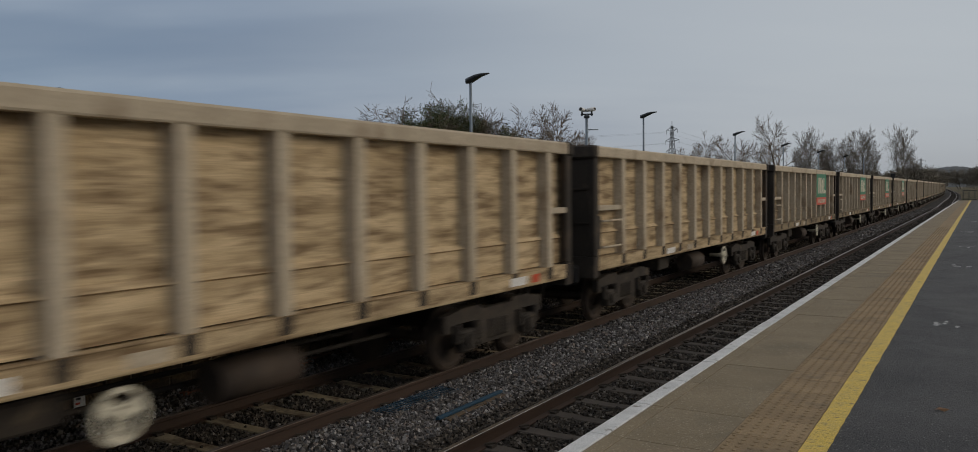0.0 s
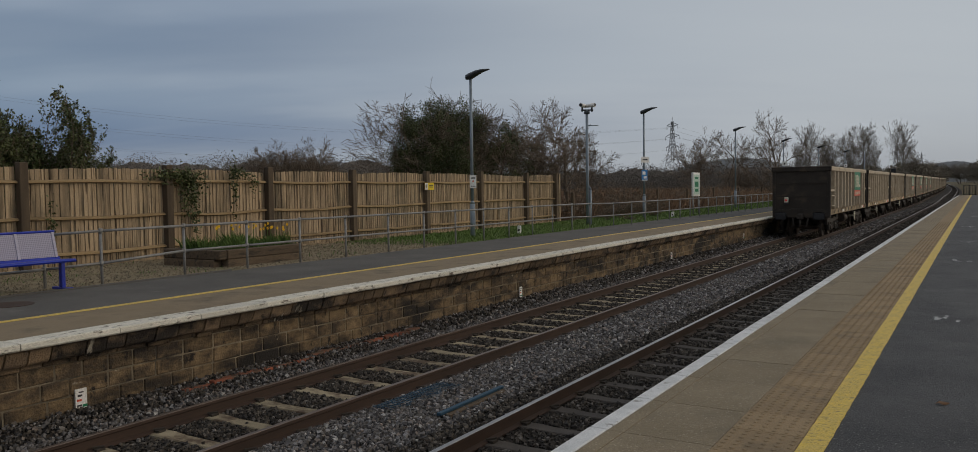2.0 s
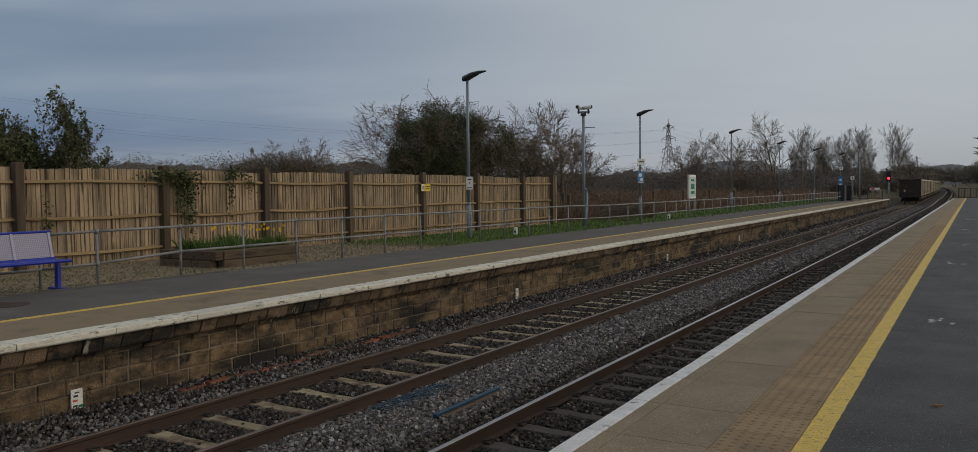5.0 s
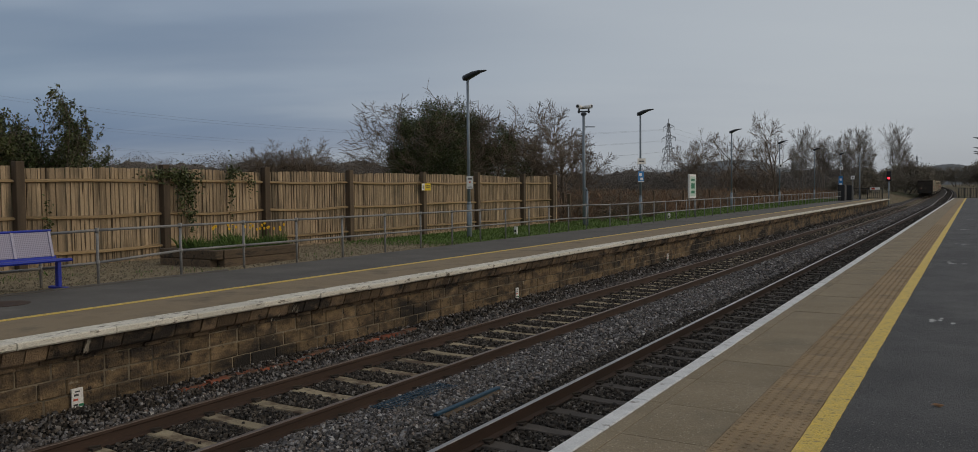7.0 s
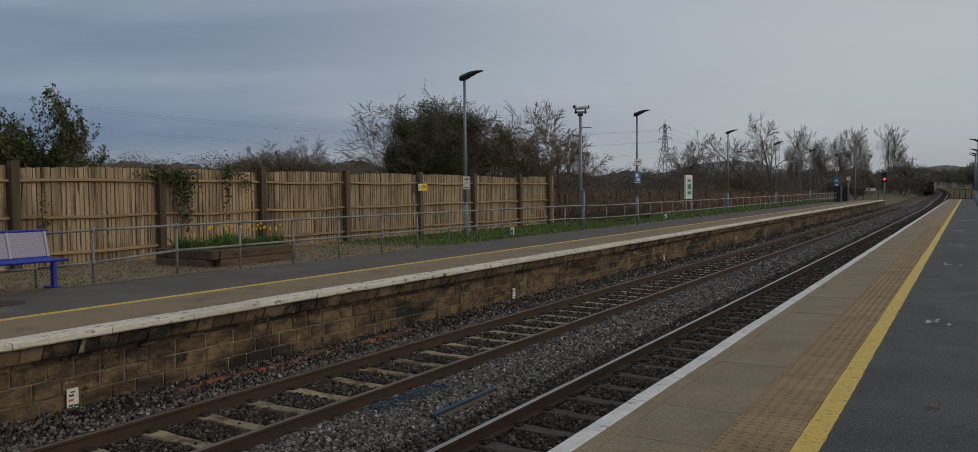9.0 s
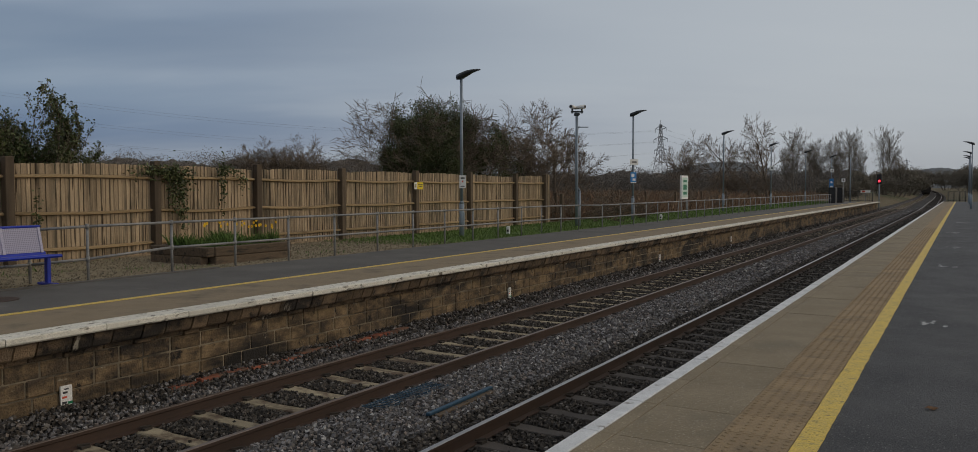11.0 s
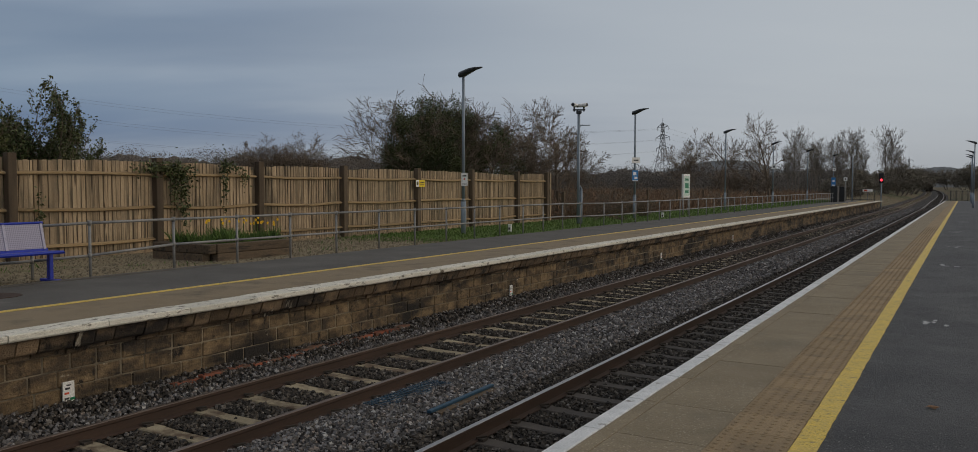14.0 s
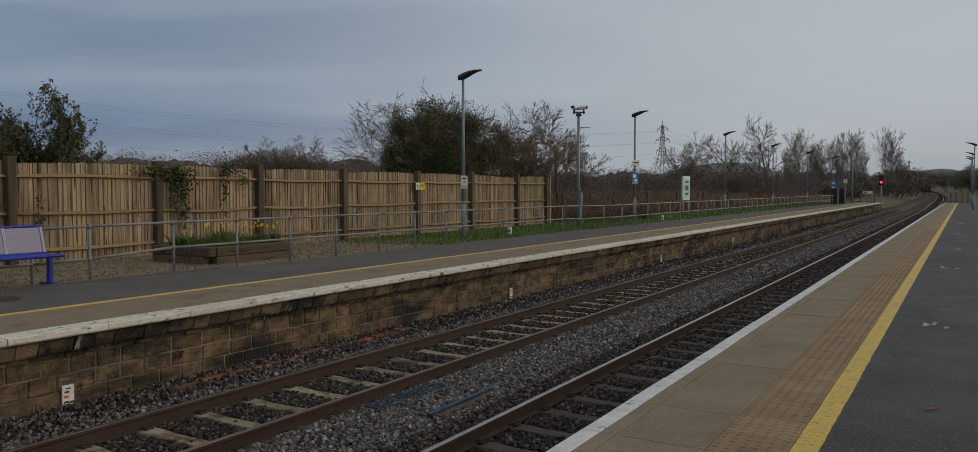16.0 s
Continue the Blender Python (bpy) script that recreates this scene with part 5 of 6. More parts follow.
def build_planter():
    t = thing("planter", (0, 0, 0), "raised bed of old railway sleepers beside the platform", "planter")
    for k, z in enumerate((0.06, 0.27)):
        for a, c in (((-14.22, 12.02, z), (-14.0, 14.3, z + 0.205)), ((-15.9, 11.80, z), (-14.22 + 0.2 * k, 12.016, z + 0.205)), ((-15.9, 14.1, z), (-14.224, 14.3, z + 0.205)), ((-15.9, 12.02, z), (-15.7, 14.096, z + 0.205))):
            b = bmesh.new()
            box(b, a, c, 0.018)
            part("sleeper", b, M_SLEEPER_WOOD, t)
    b = bmesh.new()
    box(b, (-15.7, 12.02, 0.0), (-14.226, 14.096, 0.40))
    part("soil", b, M_WOOD_POST, t)
    rng = np.random.default_rng(9)
    # upright leaves in the bed
    n = 5200
    x, y = rng.uniform(-15.68, -14.15, n), rng.uniform(12.05, 14.25, n)
    hgt = rng.uniform(0.14, 0.40, n) * (0.75 + 0.45 * np.sin(y * 5.1) * np.sin(x * 3))
    blades("daffodil_leaves", x, y, np.full(n, 0.38), hgt, 0.012, 0.30, rng, M_BLADE, "green daffodil leaves crowding the raised bed", "plants")
    n = 22
    for i in range(n):
        fx, fy = rng.uniform(-15.55, -14.25), rng.choice([12.5, 12.95, 13.1, 13.7, 13.75, 13.85, 14.05]) + rng.uniform(-0.12, 0.12)
        fz = 0.42 + rng.uniform(0.40, 0.60)
        d = thing("daffodil", (fx, fy, 0.38), "yellow daffodil in bloom in the raised bed", "flower", "daffodils")
        b = bmesh.new()
        tube(b, (0, 0, 0), (0.02, 0.0, fz - 0.40), 0.005, n=4)
        part("stem", b, M_BLADE, d)
        b = bmesh.new()
        c = Vector((0.02, 0, fz - 0.38))
        for a in range(6):
            u = Vector((0.25, math.cos(a * math.pi / 3), math.sin(a * math.pi / 3)))
            w2 = Vector((0, -math.sin(a * math.pi / 3), math.cos(a * math.pi / 3))) * 0.014
            vs = [b.verts.new(p) for p in (c, c + u * 0.022 + w2, c + u * 0.045, c + u * 0.022 - w2)]
            b.faces.new(vs)
        tube(b, c, c + Vector((0.03, 0, 0)), 0.012, 0.016, n=8)
        part("bloom", b, M_FLOWER, d)


def blades(name, x, y, z, h, w, lean, rng, material, label, cat, kind="stuff"):
    """Thin upright blades, two triangles each, joined."""
    n = len(x)
    a = rng.uniform(0, 2 * math.pi, n)
    lx, ly = rng.normal(0, lean, n) * h, rng.normal(0, lean, n) * h
    c, s = np.cos(a) * w, np.sin(a) * w
    p = np.zeros((n, 4, 3))
    p[:, 0] = np.stack([x - c, y - s, z], -1)
    p[:, 1] = np.stack([x + c, y + s, z], -1)
    p[:, 2] = np.stack([x + lx * 0.5 + c * 0.7, y + ly * 0.5 + s * 0.7, z + h * 0.6], -1)
    p[:, 3] = np.stack([x + lx, y + ly, z + h], -1)
    f = np.array([(0, 1, 2), (0, 2, 3)])[None] + 4 * np.arange(n)[:, None, None]
    return tagged(new(name, raw_mesh(name, p.reshape(-1, 3), f.reshape(-1, 3), material)), label, cat, kind=kind)


def build_verge():
    b = bmesh.new()
    box(b, (-17.4, -6, -0.3), (-13.154, 20.0, 0.10))
    tagged(part("gravel_strip", b, M_GRAVEL), "stony gravel strip between platform and fence", "gravel", kind="structure")
    b = bmesh.new()
    box(b, (-17.4, 20.004, -0.3), (-13.154, 36, 0.10))
    box(b, (-17.4, 36, -0.3), (-13.06, 109, 0.104))
    tagged(part("grass_strip", b, M_GRASS), "short green grass strip behind the railing", "grass", kind="structure")
    b = bmesh.new()
    box(b, (-13.24, -6, 0.0), (-13.156, 11.4, 0.145), 0.01)
    tagged(part("edging_kerb", b, M_ASPHALT_OLD), "low concrete edging along the platform back", "kerb", kind="structure")
    rng = np.random.default_rng(4)
    n = 26000
    y = 19.0 + 90 * rng.random(n) ** 1.8
    x = rng.uniform(-17.3, -13.2, n)
    keep = rng.random(n) < np.clip((y - 18.5) / 4, 0, 1)
    x, y = x[keep], y[keep]
    blades("grass_blades", x, y, np.full(len(x), 0.095), rng.uniform(0.03, 0.085, len(x)) * (1 + y / 90), 0.012, 0.35, rng, M_BLADE, "short green grass along the far platform", "grass")
    n = 900
    x, y = rng.uniform(-17.2, -13.3, n), rng.uniform(3, 19, n)
    k = np.sin(x * 2.1) * np.sin(y * 1.3) > 0.25
    blades("weeds", x[k], y[k], np.full(k.sum(), 0.095), rng.uniform(0.04, 0.12, k.sum()), 0.012, 0.4, rng, M_BLADE, "sparse weeds in the gravel", "grass")
    # gravel stones
    n = 9000
    x, y = rng.uniform(-17.3, -13.25, n), rng.uniform(4, 21, n)
    s = rng.uniform(0.012, 0.034, n)
    tet = np.array([(1, 0, -0.4), (-0.6, 0.9, -0.4), (-0.5, -0.9, -0.4), (0.1, 0.1, 0.8)])
    p = tet[None] * s[:, None, None] * rng.uniform(0.6, 1.3, (n, 4, 3))
    p += np.stack([x, y, np.full(n, 0.105)], -1)[:, None]
    f = np.array([(0, 2, 1), (0, 1, 3), (1, 2, 3), (2, 0, 3)])[None] + 4 * np.arange(n)[:, None, None]
    tagged(new("gravel_stones", raw_mesh("gravel_stones", p.reshape(-1, 3), f.reshape(-1, 3), M_GRAVEL_STONE)), "loose brown gravel stones", "gravel", kind="stuff")


M_GRAVEL_STONE = mat("gravel stone", (0.16, 0.13, 0.09), (0.24, 0.20, 0.14), 0.95, 8, 50, 0.0, island=0.5)


def leaf_cloud(name, pts, leaf, rng, material, label="", cat="", parent=None):
    n = len(pts)
    u = rng.normal(0, 1, (n, 3))
    u /= np.linalg.norm(u, axis=1)[:, None]
    v = np.cross(u, rng.normal(0, 1, (n, 3)))
    v /= np.linalg.norm(v, axis=1)[:, None] + 1e-9
    s = leaf * rng.uniform(0.6, 1.3, (n, 1))
    p = np.stack([pts - u * s, pts + v * s * 0.55, pts + u * s, pts - v * s * 0.55], 1)
    f = (np.array([(0, 1, 2, 3)])[None] + 4 * np.arange(n)[:, None, None]).reshape(-1, 4)
    ob = new(name, raw_mesh(name, p.reshape(-1, 3), f, material))
    ob.parent = parent
    if cat:
        tagged(ob, label, cat, kind="stuff" if parent is None else "")
    return ob


def build_ivy():
    rng = np.random.default_rng(31)
    pts = []
    for c, s, n in (((-17.36, 13.25, 2.20), (0.07, 0.38, 0.09), 420), ((-17.36, 13.75, 2.05), (0.06, 0.22, 0.15), 300), ((-17.37, 13.75, 1.70), (0.05, 0.16, 0.30), 320), ((-17.37, 13.9, 1.1), (0.04, 0.05, 0.4), 120), ((-17.37, 15.2, 1.9), (0.04, 0.06, 0.35), 160), ((-17.37, 15.35, 2.25), (0.05, 0.2, 0.08), 120), ((-17.37, 15.9, 2.0), (0.04, 0.08, 0.15), 70), ((-17.37, 10.1, 1.1), (0.04, 0.05, 0.28), 90)):
        pts.append(rng.normal(0, 1, (n, 3)) * np.array(s) + np.array(c))
    leaf_cloud("ivy", np.concatenate(pts), 0.045, rng, M_IVY, "dark ivy hanging over the wooden fence", "ivy")


# ---- track-side odds and ends ----
def build_trackside():
    b = bmesh.new()
    box(b, (-0.03, 0, 0.0), (0.03, 1.5, 0.035), 0.006)
    t = thing("blue_strip", (-5.40, 7.68, -0.935), "faded blue plastic strip on a board in the ballast", "strip", rz=0.01)
    part("strip", b, M_TEAL, t)
    b = bmesh.new()
    box(b, (0.02, 0.1, -0.04), (0.10, 1.45, -0.002), 0.006)
    part("board", b, M_SLEEPER_WOOD, t)
    # plastic mesh, each strand a thin bar
    t = thing("plastic_mesh", (-6.24, 7.70, -0.978), "dark blue plastic mesh lying on the ballast", "mesh")
    b = bmesh.new()
    for i in range(6):
        tube(b, (-0.16 + 0.064 * i, 0, 0.02 + 0.01 * math.sin(i)), (-0.14 + 0.064 * i, 1.45, 0.02), 0.005, n=4)
    for k in range(23):
        tube(b, (-0.165, 0.065 * k, 0.02), (0.165, 0.065 * k, 0.02 + 0.012 * math.sin(k * 0.7)), 0.005, n=4)
    part("sheet", b, M_TEAL, t)
    # broken orange clay channel along the wall
    rng = random.Random(12)
    y = 6.9
    while y < 12.2:
        l = rng.uniform(0.25, 0.6)
        if rng.random() < 0.75:
            t = thing("clay_channel", (-9.0 + rng.uniform(-0.04, 0.03), y, -0.905 + rng.uniform(-0.03, 0.0)), "broken orange clay channel half sunk in ballast", "channel", "clay channel pieces", rz=rng.uniform(-0.08, 0.08))
            b = bmesh.new()
            prism(b, [(-0.075, 0.0), (0.075, 0.0), (0.07, 0.055), (0.045, 0.062), (-0.05, 0.06), (-0.07, 0.05)], 0, l, "y")
            bmesh.ops.bevel(b, geom=list(b.edges), offset=0.006, segments=1, affect="EDGES")
            part("channel", b, M_ORANGE, t)
        y += l + 0.05
    for y, z, w in ((5.61, -0.715, 0.17), (16.45, -0.70, 0.14), (27.3, -0.69, 0.14), (37.4, -0.58, 0.14)):
        t = thing("wall_plate", (-9.165, y, z), "small white survey plate fixed to the platform wall", "sign")
        t.scale = (1.0, 0.84, 0.80)
        b = bmesh.new()
        box(b, (-0.02, -w / 2, -0.15), (0.005, w / 2, 0.15))
        s = part("plate", b, M_SIGN_WHITE, t)
        for dz, h, m, dy in ((0.10, 0.02, M_SIGN_DARK, 0), (0.05, 0.03, M_SIGN_DARK, -0.02), (-0.02, 0.03, M_SIGN_RED, -0.03), (-0.10, 0.03, M_SIGN_DARK, -0.03), (-0.11, 0.04, M_SIGN_GREEN, 0.05)):
            b = bmesh.new()
            box(b, (0.0052, dy - 0.035, dz - h / 2), (0.0075, dy + 0.035, dz + h / 2))
            part("print_bar", b, m, s)
    # dead leaf and pale droppings on the near platform
    t = thing("dead_leaf", (-0.225, 7.08, 0.003), "curled brown dead leaf on the asphalt", "leaf")
    b = bmesh.new()
    vs = [b.verts.new(p) for p in ((-0.05, 0, 0.002), (-0.02, 0.03, 0.02), (0.02, 0.025, 0.012), (0.055, 0, 0.02), (0.02, -0.028, 0.004), (-0.025, -0.025, 0.015))]
    b.faces.new(vs)
    bmesh.ops.solidify(b, geom=list(b.faces), thickness=0.002)
    part("blade", b, M_LEAFDEAD, t)
    for i, (x, y, r) in enumerate(((-0.33, 11.65, 0.10), (-0.30, 20.4, 0.13), (-0.28, 27.0, 0.12), (-0.35, 36.0, 0.16), (-0.05, 47.0, 0.2))):
        b = bmesh.new()
        rr = random.Random(40 + i)
        for j in range(6):
            cx, cy = x + rr.uniform(-1, 1) * r * 1.3, y + rr.uniform(-1, 1) * r * 2.5
            k = 9
            ring = [b.verts.new((cx + math.cos(a * 6.283 / k) * r * rr.uniform(0.15, 0.5), cy + math.sin(a * 6.283 / k) * r * 1.6 * rr.uniform(0.2, 0.6), 0.003 + 0.0004 * j)) for a in range(k)]
            b.faces.new(ring)
        tagged(part("pale_stain", b, M_STAIN), "dried pale splash on the asphalt", "stain")
    b = bmesh.new()
    tube(b, (-12.2, 6.4, FAR_TOP + 0.001), (-12.2, 6.4, FAR_TOP + 0.008), 0.34, n=20)
    tagged(part("manhole_cover", b, M_RAIL), "round rusty cover in the far platform", "manhole cover")


# ---- ends of the platforms, signal ----
def build_far_end():
    z = FAR_TOP + rise(100)
    t = thing("signal", (-9.6, 117.5, -0.9), "black-headed colour light signal showing red", "railway signal")
    b = bmesh.new()
    tube(b, (0, 0, 0), (0, 0, 3.4), 0.07, n=10)
    part("post", b, M_LAMP, t)
    b = bmesh.new()
    box(b, (-0.30, -0.12, 3.2), (0.30, 0.12, 4.55), 0.08)
    part("head", b, M_BLACK, t)
    b = bmesh.new()
    tube(b, (0.0, -0.13, 3.62), (0.0, -0.17, 3.62), 0.15, n=16)
    part("lens", b, M_RED, t, "glowing red lens")
    b = bmesh.new()
    box(b, (-0.35, -0.1, 0.0), (0.35, 0.3, 0.1))
    part("footing", b, M_ASPHALT_OLD, t)
    for name, x, y, w, l, h in (("equipment_cabinet", -12.6, 97.0, 0.7, 1.6, 1.75), ("equipment_cabinet", -12.3, 100.4, 0.7, 1.3, 1.7)):
        c = thing(name, (x, y, z), "dark steel equipment cabinet on the platform", "cabinet", "platform cabinets")
        b = bmesh.new()
        box(b, (-w / 2, -l / 2, 0), (w / 2, l / 2, h), 0.03)
        body = part("body", b, M_BLACK, c)
        b = bmesh.new()
        box(b, (w / 2, -l / 2 + 0.08, 0.15), (w / 2 + 0.02, l / 2 - 0.08, h - 0.12), 0.006)
        part("door", b, M_BLACK, body)
    t = thing("sign_post", (-11.7, 98.5, z), "white square sign on a slim pole", "sign")
    b = bmesh.new()
    tube(b, (0, 0, 0), (0, 0, 2.7), 0.04, n=8)
    part("pole", b, M_GALV, t)
    plate(t, 0.0, 2.55, 0.4, 0.4, M_SIGN_WHITE, [(0, 0, 0.3, 0.4, M_SIGN_DARK)])
    t = thing("mast", (-11.6, 104.0, z), "slim grey mast at the platform end", "mast")
    b = bmesh.new()
    tube(b, (0, 0, 0), (0, 0, 5.2), 0.08, 0.05, n=8)
    part("pole", b, M_LAMP, t)
    for x0, x1, y, label in ((-12.9, -9.6, 109.0, "black steel gate across the far platform end"), (-1.75, 0.9, NEAR_END - 0.6, "black steel gate across the near platform end")):
        zz = (FAR_TOP if x0 < -5 else 0.0)
        g = thing("end_gate", (0, y, zz), label, "gate", "platform end gates")
        n = 4
        for i in range(n + 1):
            x = x0 + (x1 - x0) * i / n
            b = bmesh.new()
            tube(b, (x, 0, 0), (x, 0, 1.35), 0.04, n=8)
            part("post", b, M_BLACK, g)
        for zr in (0.12, 1.30):
            b = bmesh.new()
            tube(b, (x0, 0, zr), (x1, 0, zr), 0.03, n=8)
            part("rail", b, M_BLACK, g)
        k = int((x1 - x0) / 0.22)
        for i in range(k):
            x = x0 + (x1 - x0) * (i + 0.5) / k
            b = bmesh.new()
            tube(b, (x, 0, 0.12), (x, 0, 1.3), 0.012, n=5)
            part("bar", b, M_BLACK, g)
    t = thing("warning_board", (-10.4, 108.8, z), "red and white notice at the platform end", "sign")
    plate(t, 0.0, 1.25, 1.1, 0.3, M_SIGN_WHITE, [(-0.2, 0, 0.35, 0.7, M_SIGN_RED)])
    b = bmesh.new()
    tube(b, (0, 0, -0.05), (0, 0, 1.4), 0.03, n=6)
    part("post", b, M_GALV, t)


build_fence()
build_railings()
build_lamps()
build_cctv()
build_bench()
build_planter()
build_verge()
build_ivy()
build_trackside()
build_far_end()


# ---- trees ----
def grow(rng, p, d, length, radius, level, spec, out, tips):
    """One limb as a chain of segments with its side limbs; spec gives for each level: segments, children, angle, length ratio, wander, lift."""
    seg, kids, angle, ratio, wander, lift = spec[level]
    step = length / seg
    pts, rad = [p.copy()], [radius]
    for i in range(seg):
        d = d + rng.normal(0, wander, 3) + np.array([0, 0, lift])
        d = d / np.linalg.norm(d)
        p = p + d * step
        pts.append(p.copy())
        rad.append(radius * (1 - 0.75 * (i + 1) / seg))
        if level >= len(spec) - 2:
            tips.append(p.copy())
    out.append((pts, rad, level))
    if level + 1 < len(spec):
        for k in range(kids):
            f = rng.uniform(0.25, 1.0) if level else rng.uniform(0.35, 1.0)
            i = min(seg - 1, int(f * seg))
            base = pts[i] + (pts[i + 1] - pts[i]) * (f * seg - i)
            a = pts[i + 1] - pts[i]
            a = a / np.linalg.norm(a)
            side = np.cross(a, rng.normal(0, 1, 3))
            side /= np.linalg.norm(side) + 1e-9
            th = math.radians(angle) * rng.uniform(0.6, 1.3)
            nd = a * math.cos(th) + side * math.sin(th)
            grow(rng, base, nd, length * ratio * rng.uniform(0.6, 1.2) * (1.15 - 0.4 * f), rad[i] * 0.6, level + 1, spec, out, tips)


def limbs_mesh(name, limbs, material, thin):
    """All limbs as tapered tubes, worked out together by their number of joints."""
    groups = {}
    for pts, rad, level in limbs:
        groups.setdefault((len(pts), 6 if level == 0 else 3), []).append((pts, rad))
    V, F, base = [], [], 0
    for (k, n), items in groups.items():
        P = np.array([i[0] for i in items])
        R = np.maximum(np.array([i[1] for i in items]), thin)
        D = np.empty_like(P)
        D[:, 1:-1] = P[:, 2:] - P[:, :-2]
        D[:, 0], D[:, -1] = P[:, 1] - P[:, 0], P[:, -1] - P[:, -2]
        D /= np.linalg.norm(D, axis=-1, keepdims=True) + 1e-9
        U = np.cross(D, np.array((0.31, 0.83, 0.46)))
        U /= np.linalg.norm(U, axis=-1, keepdims=True) + 1e-9
        W = np.cross(D, U)
        a = 2 * math.pi * np.arange(n) / n
        ring = P[:, :, None] + (U[:, :, None] * np.cos(a)[:, None] + W[:, :, None] * np.sin(a)[:, None]) * R[:, :, None, None]
        m = len(items)
        V.append(ring.reshape(-1, 3))
        i, j, q = np.meshgrid(np.arange(m), np.arange(k - 1), np.arange(n), indexing="ij")
        o = base + (i * k + j) * n
        r = (q + 1) % n
        F.append(np.stack([o + q, o + r, o + n + r, o + n + q], -1).reshape(-1, 4))
        base += m * k * n
    return raw_mesh(name, np.concatenate(V), np.concatenate(F), material, True)


def tree(name, loc, height, stems, spread, spec, seed, label, cat="tree", bark=M_BARK, twig=M_TWIG, thin=0.006, leaves=0, leaf=0.06, leaf_mat=None, radius=0.14, leaf_low=0.0, leaf_top=1.0, group="", puff=0.0, core=9.0):
    rng = np.random.default_rng(seed)
    out, tips = [], []
    for s in range(stems):
        a = 2 * math.pi * (s + rng.uniform(-0.3, 0.3)) / stems
        lean = spread * (rng.uniform(0.5, 1.0) if stems > 1 else 0.1)
        d = np.array([math.cos(a) * lean, math.sin(a) * lean, 1.0])
        d /= np.linalg.norm(d)
        p = np.array([math.cos(a), math.sin(a), 0.0]) * (0.12 * stems if stems > 1 else 0.0)
        grow(rng, p - np.array([0, 0, 0.3]), d, height * rng.uniform(0.75, 1.0), radius * (0.7 if stems > 1 else 1), 0, spec, out, tips)
    t = thing(name, loc, label, cat, group)
    trunk = new("trunk", limbs_mesh("trunk", [o for o in out if o[2] == 0], bark, thin))
    trunk.parent = t
    crown = new("crown", limbs_mesh("crown", [o for o in out if o[2] > 0], twig, thin))
    crown.parent = t
    if leaves:
        tips = np.array(tips)
        zt = tips[:, 2].max()
        tips = tips[(tips[:, 2] > leaf_low * zt) & (tips[:, 2] < leaf_top * zt) & (np.hypot(tips[:, 0], tips[:, 1]) < core)]
        idx = rng.integers(0, len(tips), leaves)
        pts = tips[idx] + rng.normal(0, puff or leaf * 2.6, (leaves, 3))
        leaf_cloud("foliage", pts, leaf, rng, leaf_mat, parent=t)
    return t


BARE = [(7, 12, 50, 0.62, 0.05, 0.03), (6, 9, 44, 0.52, 0.08, 0.05), (5, 8, 40, 0.52, 0.10, 0.03), (4, 5, 35, 0.5, 0.10, 0.02), (3, 0, 35, 0.6, 0.1, 0.0)]
SHRUB = [(6, 10, 48, 0.55, 0.09, 0.03), (5, 8, 46, 0.55, 0.12, 0.03), (4, 6, 44, 0.55, 0.14, 0.02), (3, 0, 38, 0.5, 0.15, 0.0)]
POPLAR = [(9, 24, 36, 0.42, 0.03, 0.03), (6, 8, 30, 0.48, 0.06, 0.08), (4, 4, 30, 0.55, 0.09, 0.06), (3, 0, 30, 0.55, 0.10, 0.03)]
UPRIGHT = [(8, 11, 30, 0.42, 0.05, 0.08), (5, 6, 34, 0.40, 0.08, 0.10), (4, 0, 34, 0.5, 0.10, 0.08)]


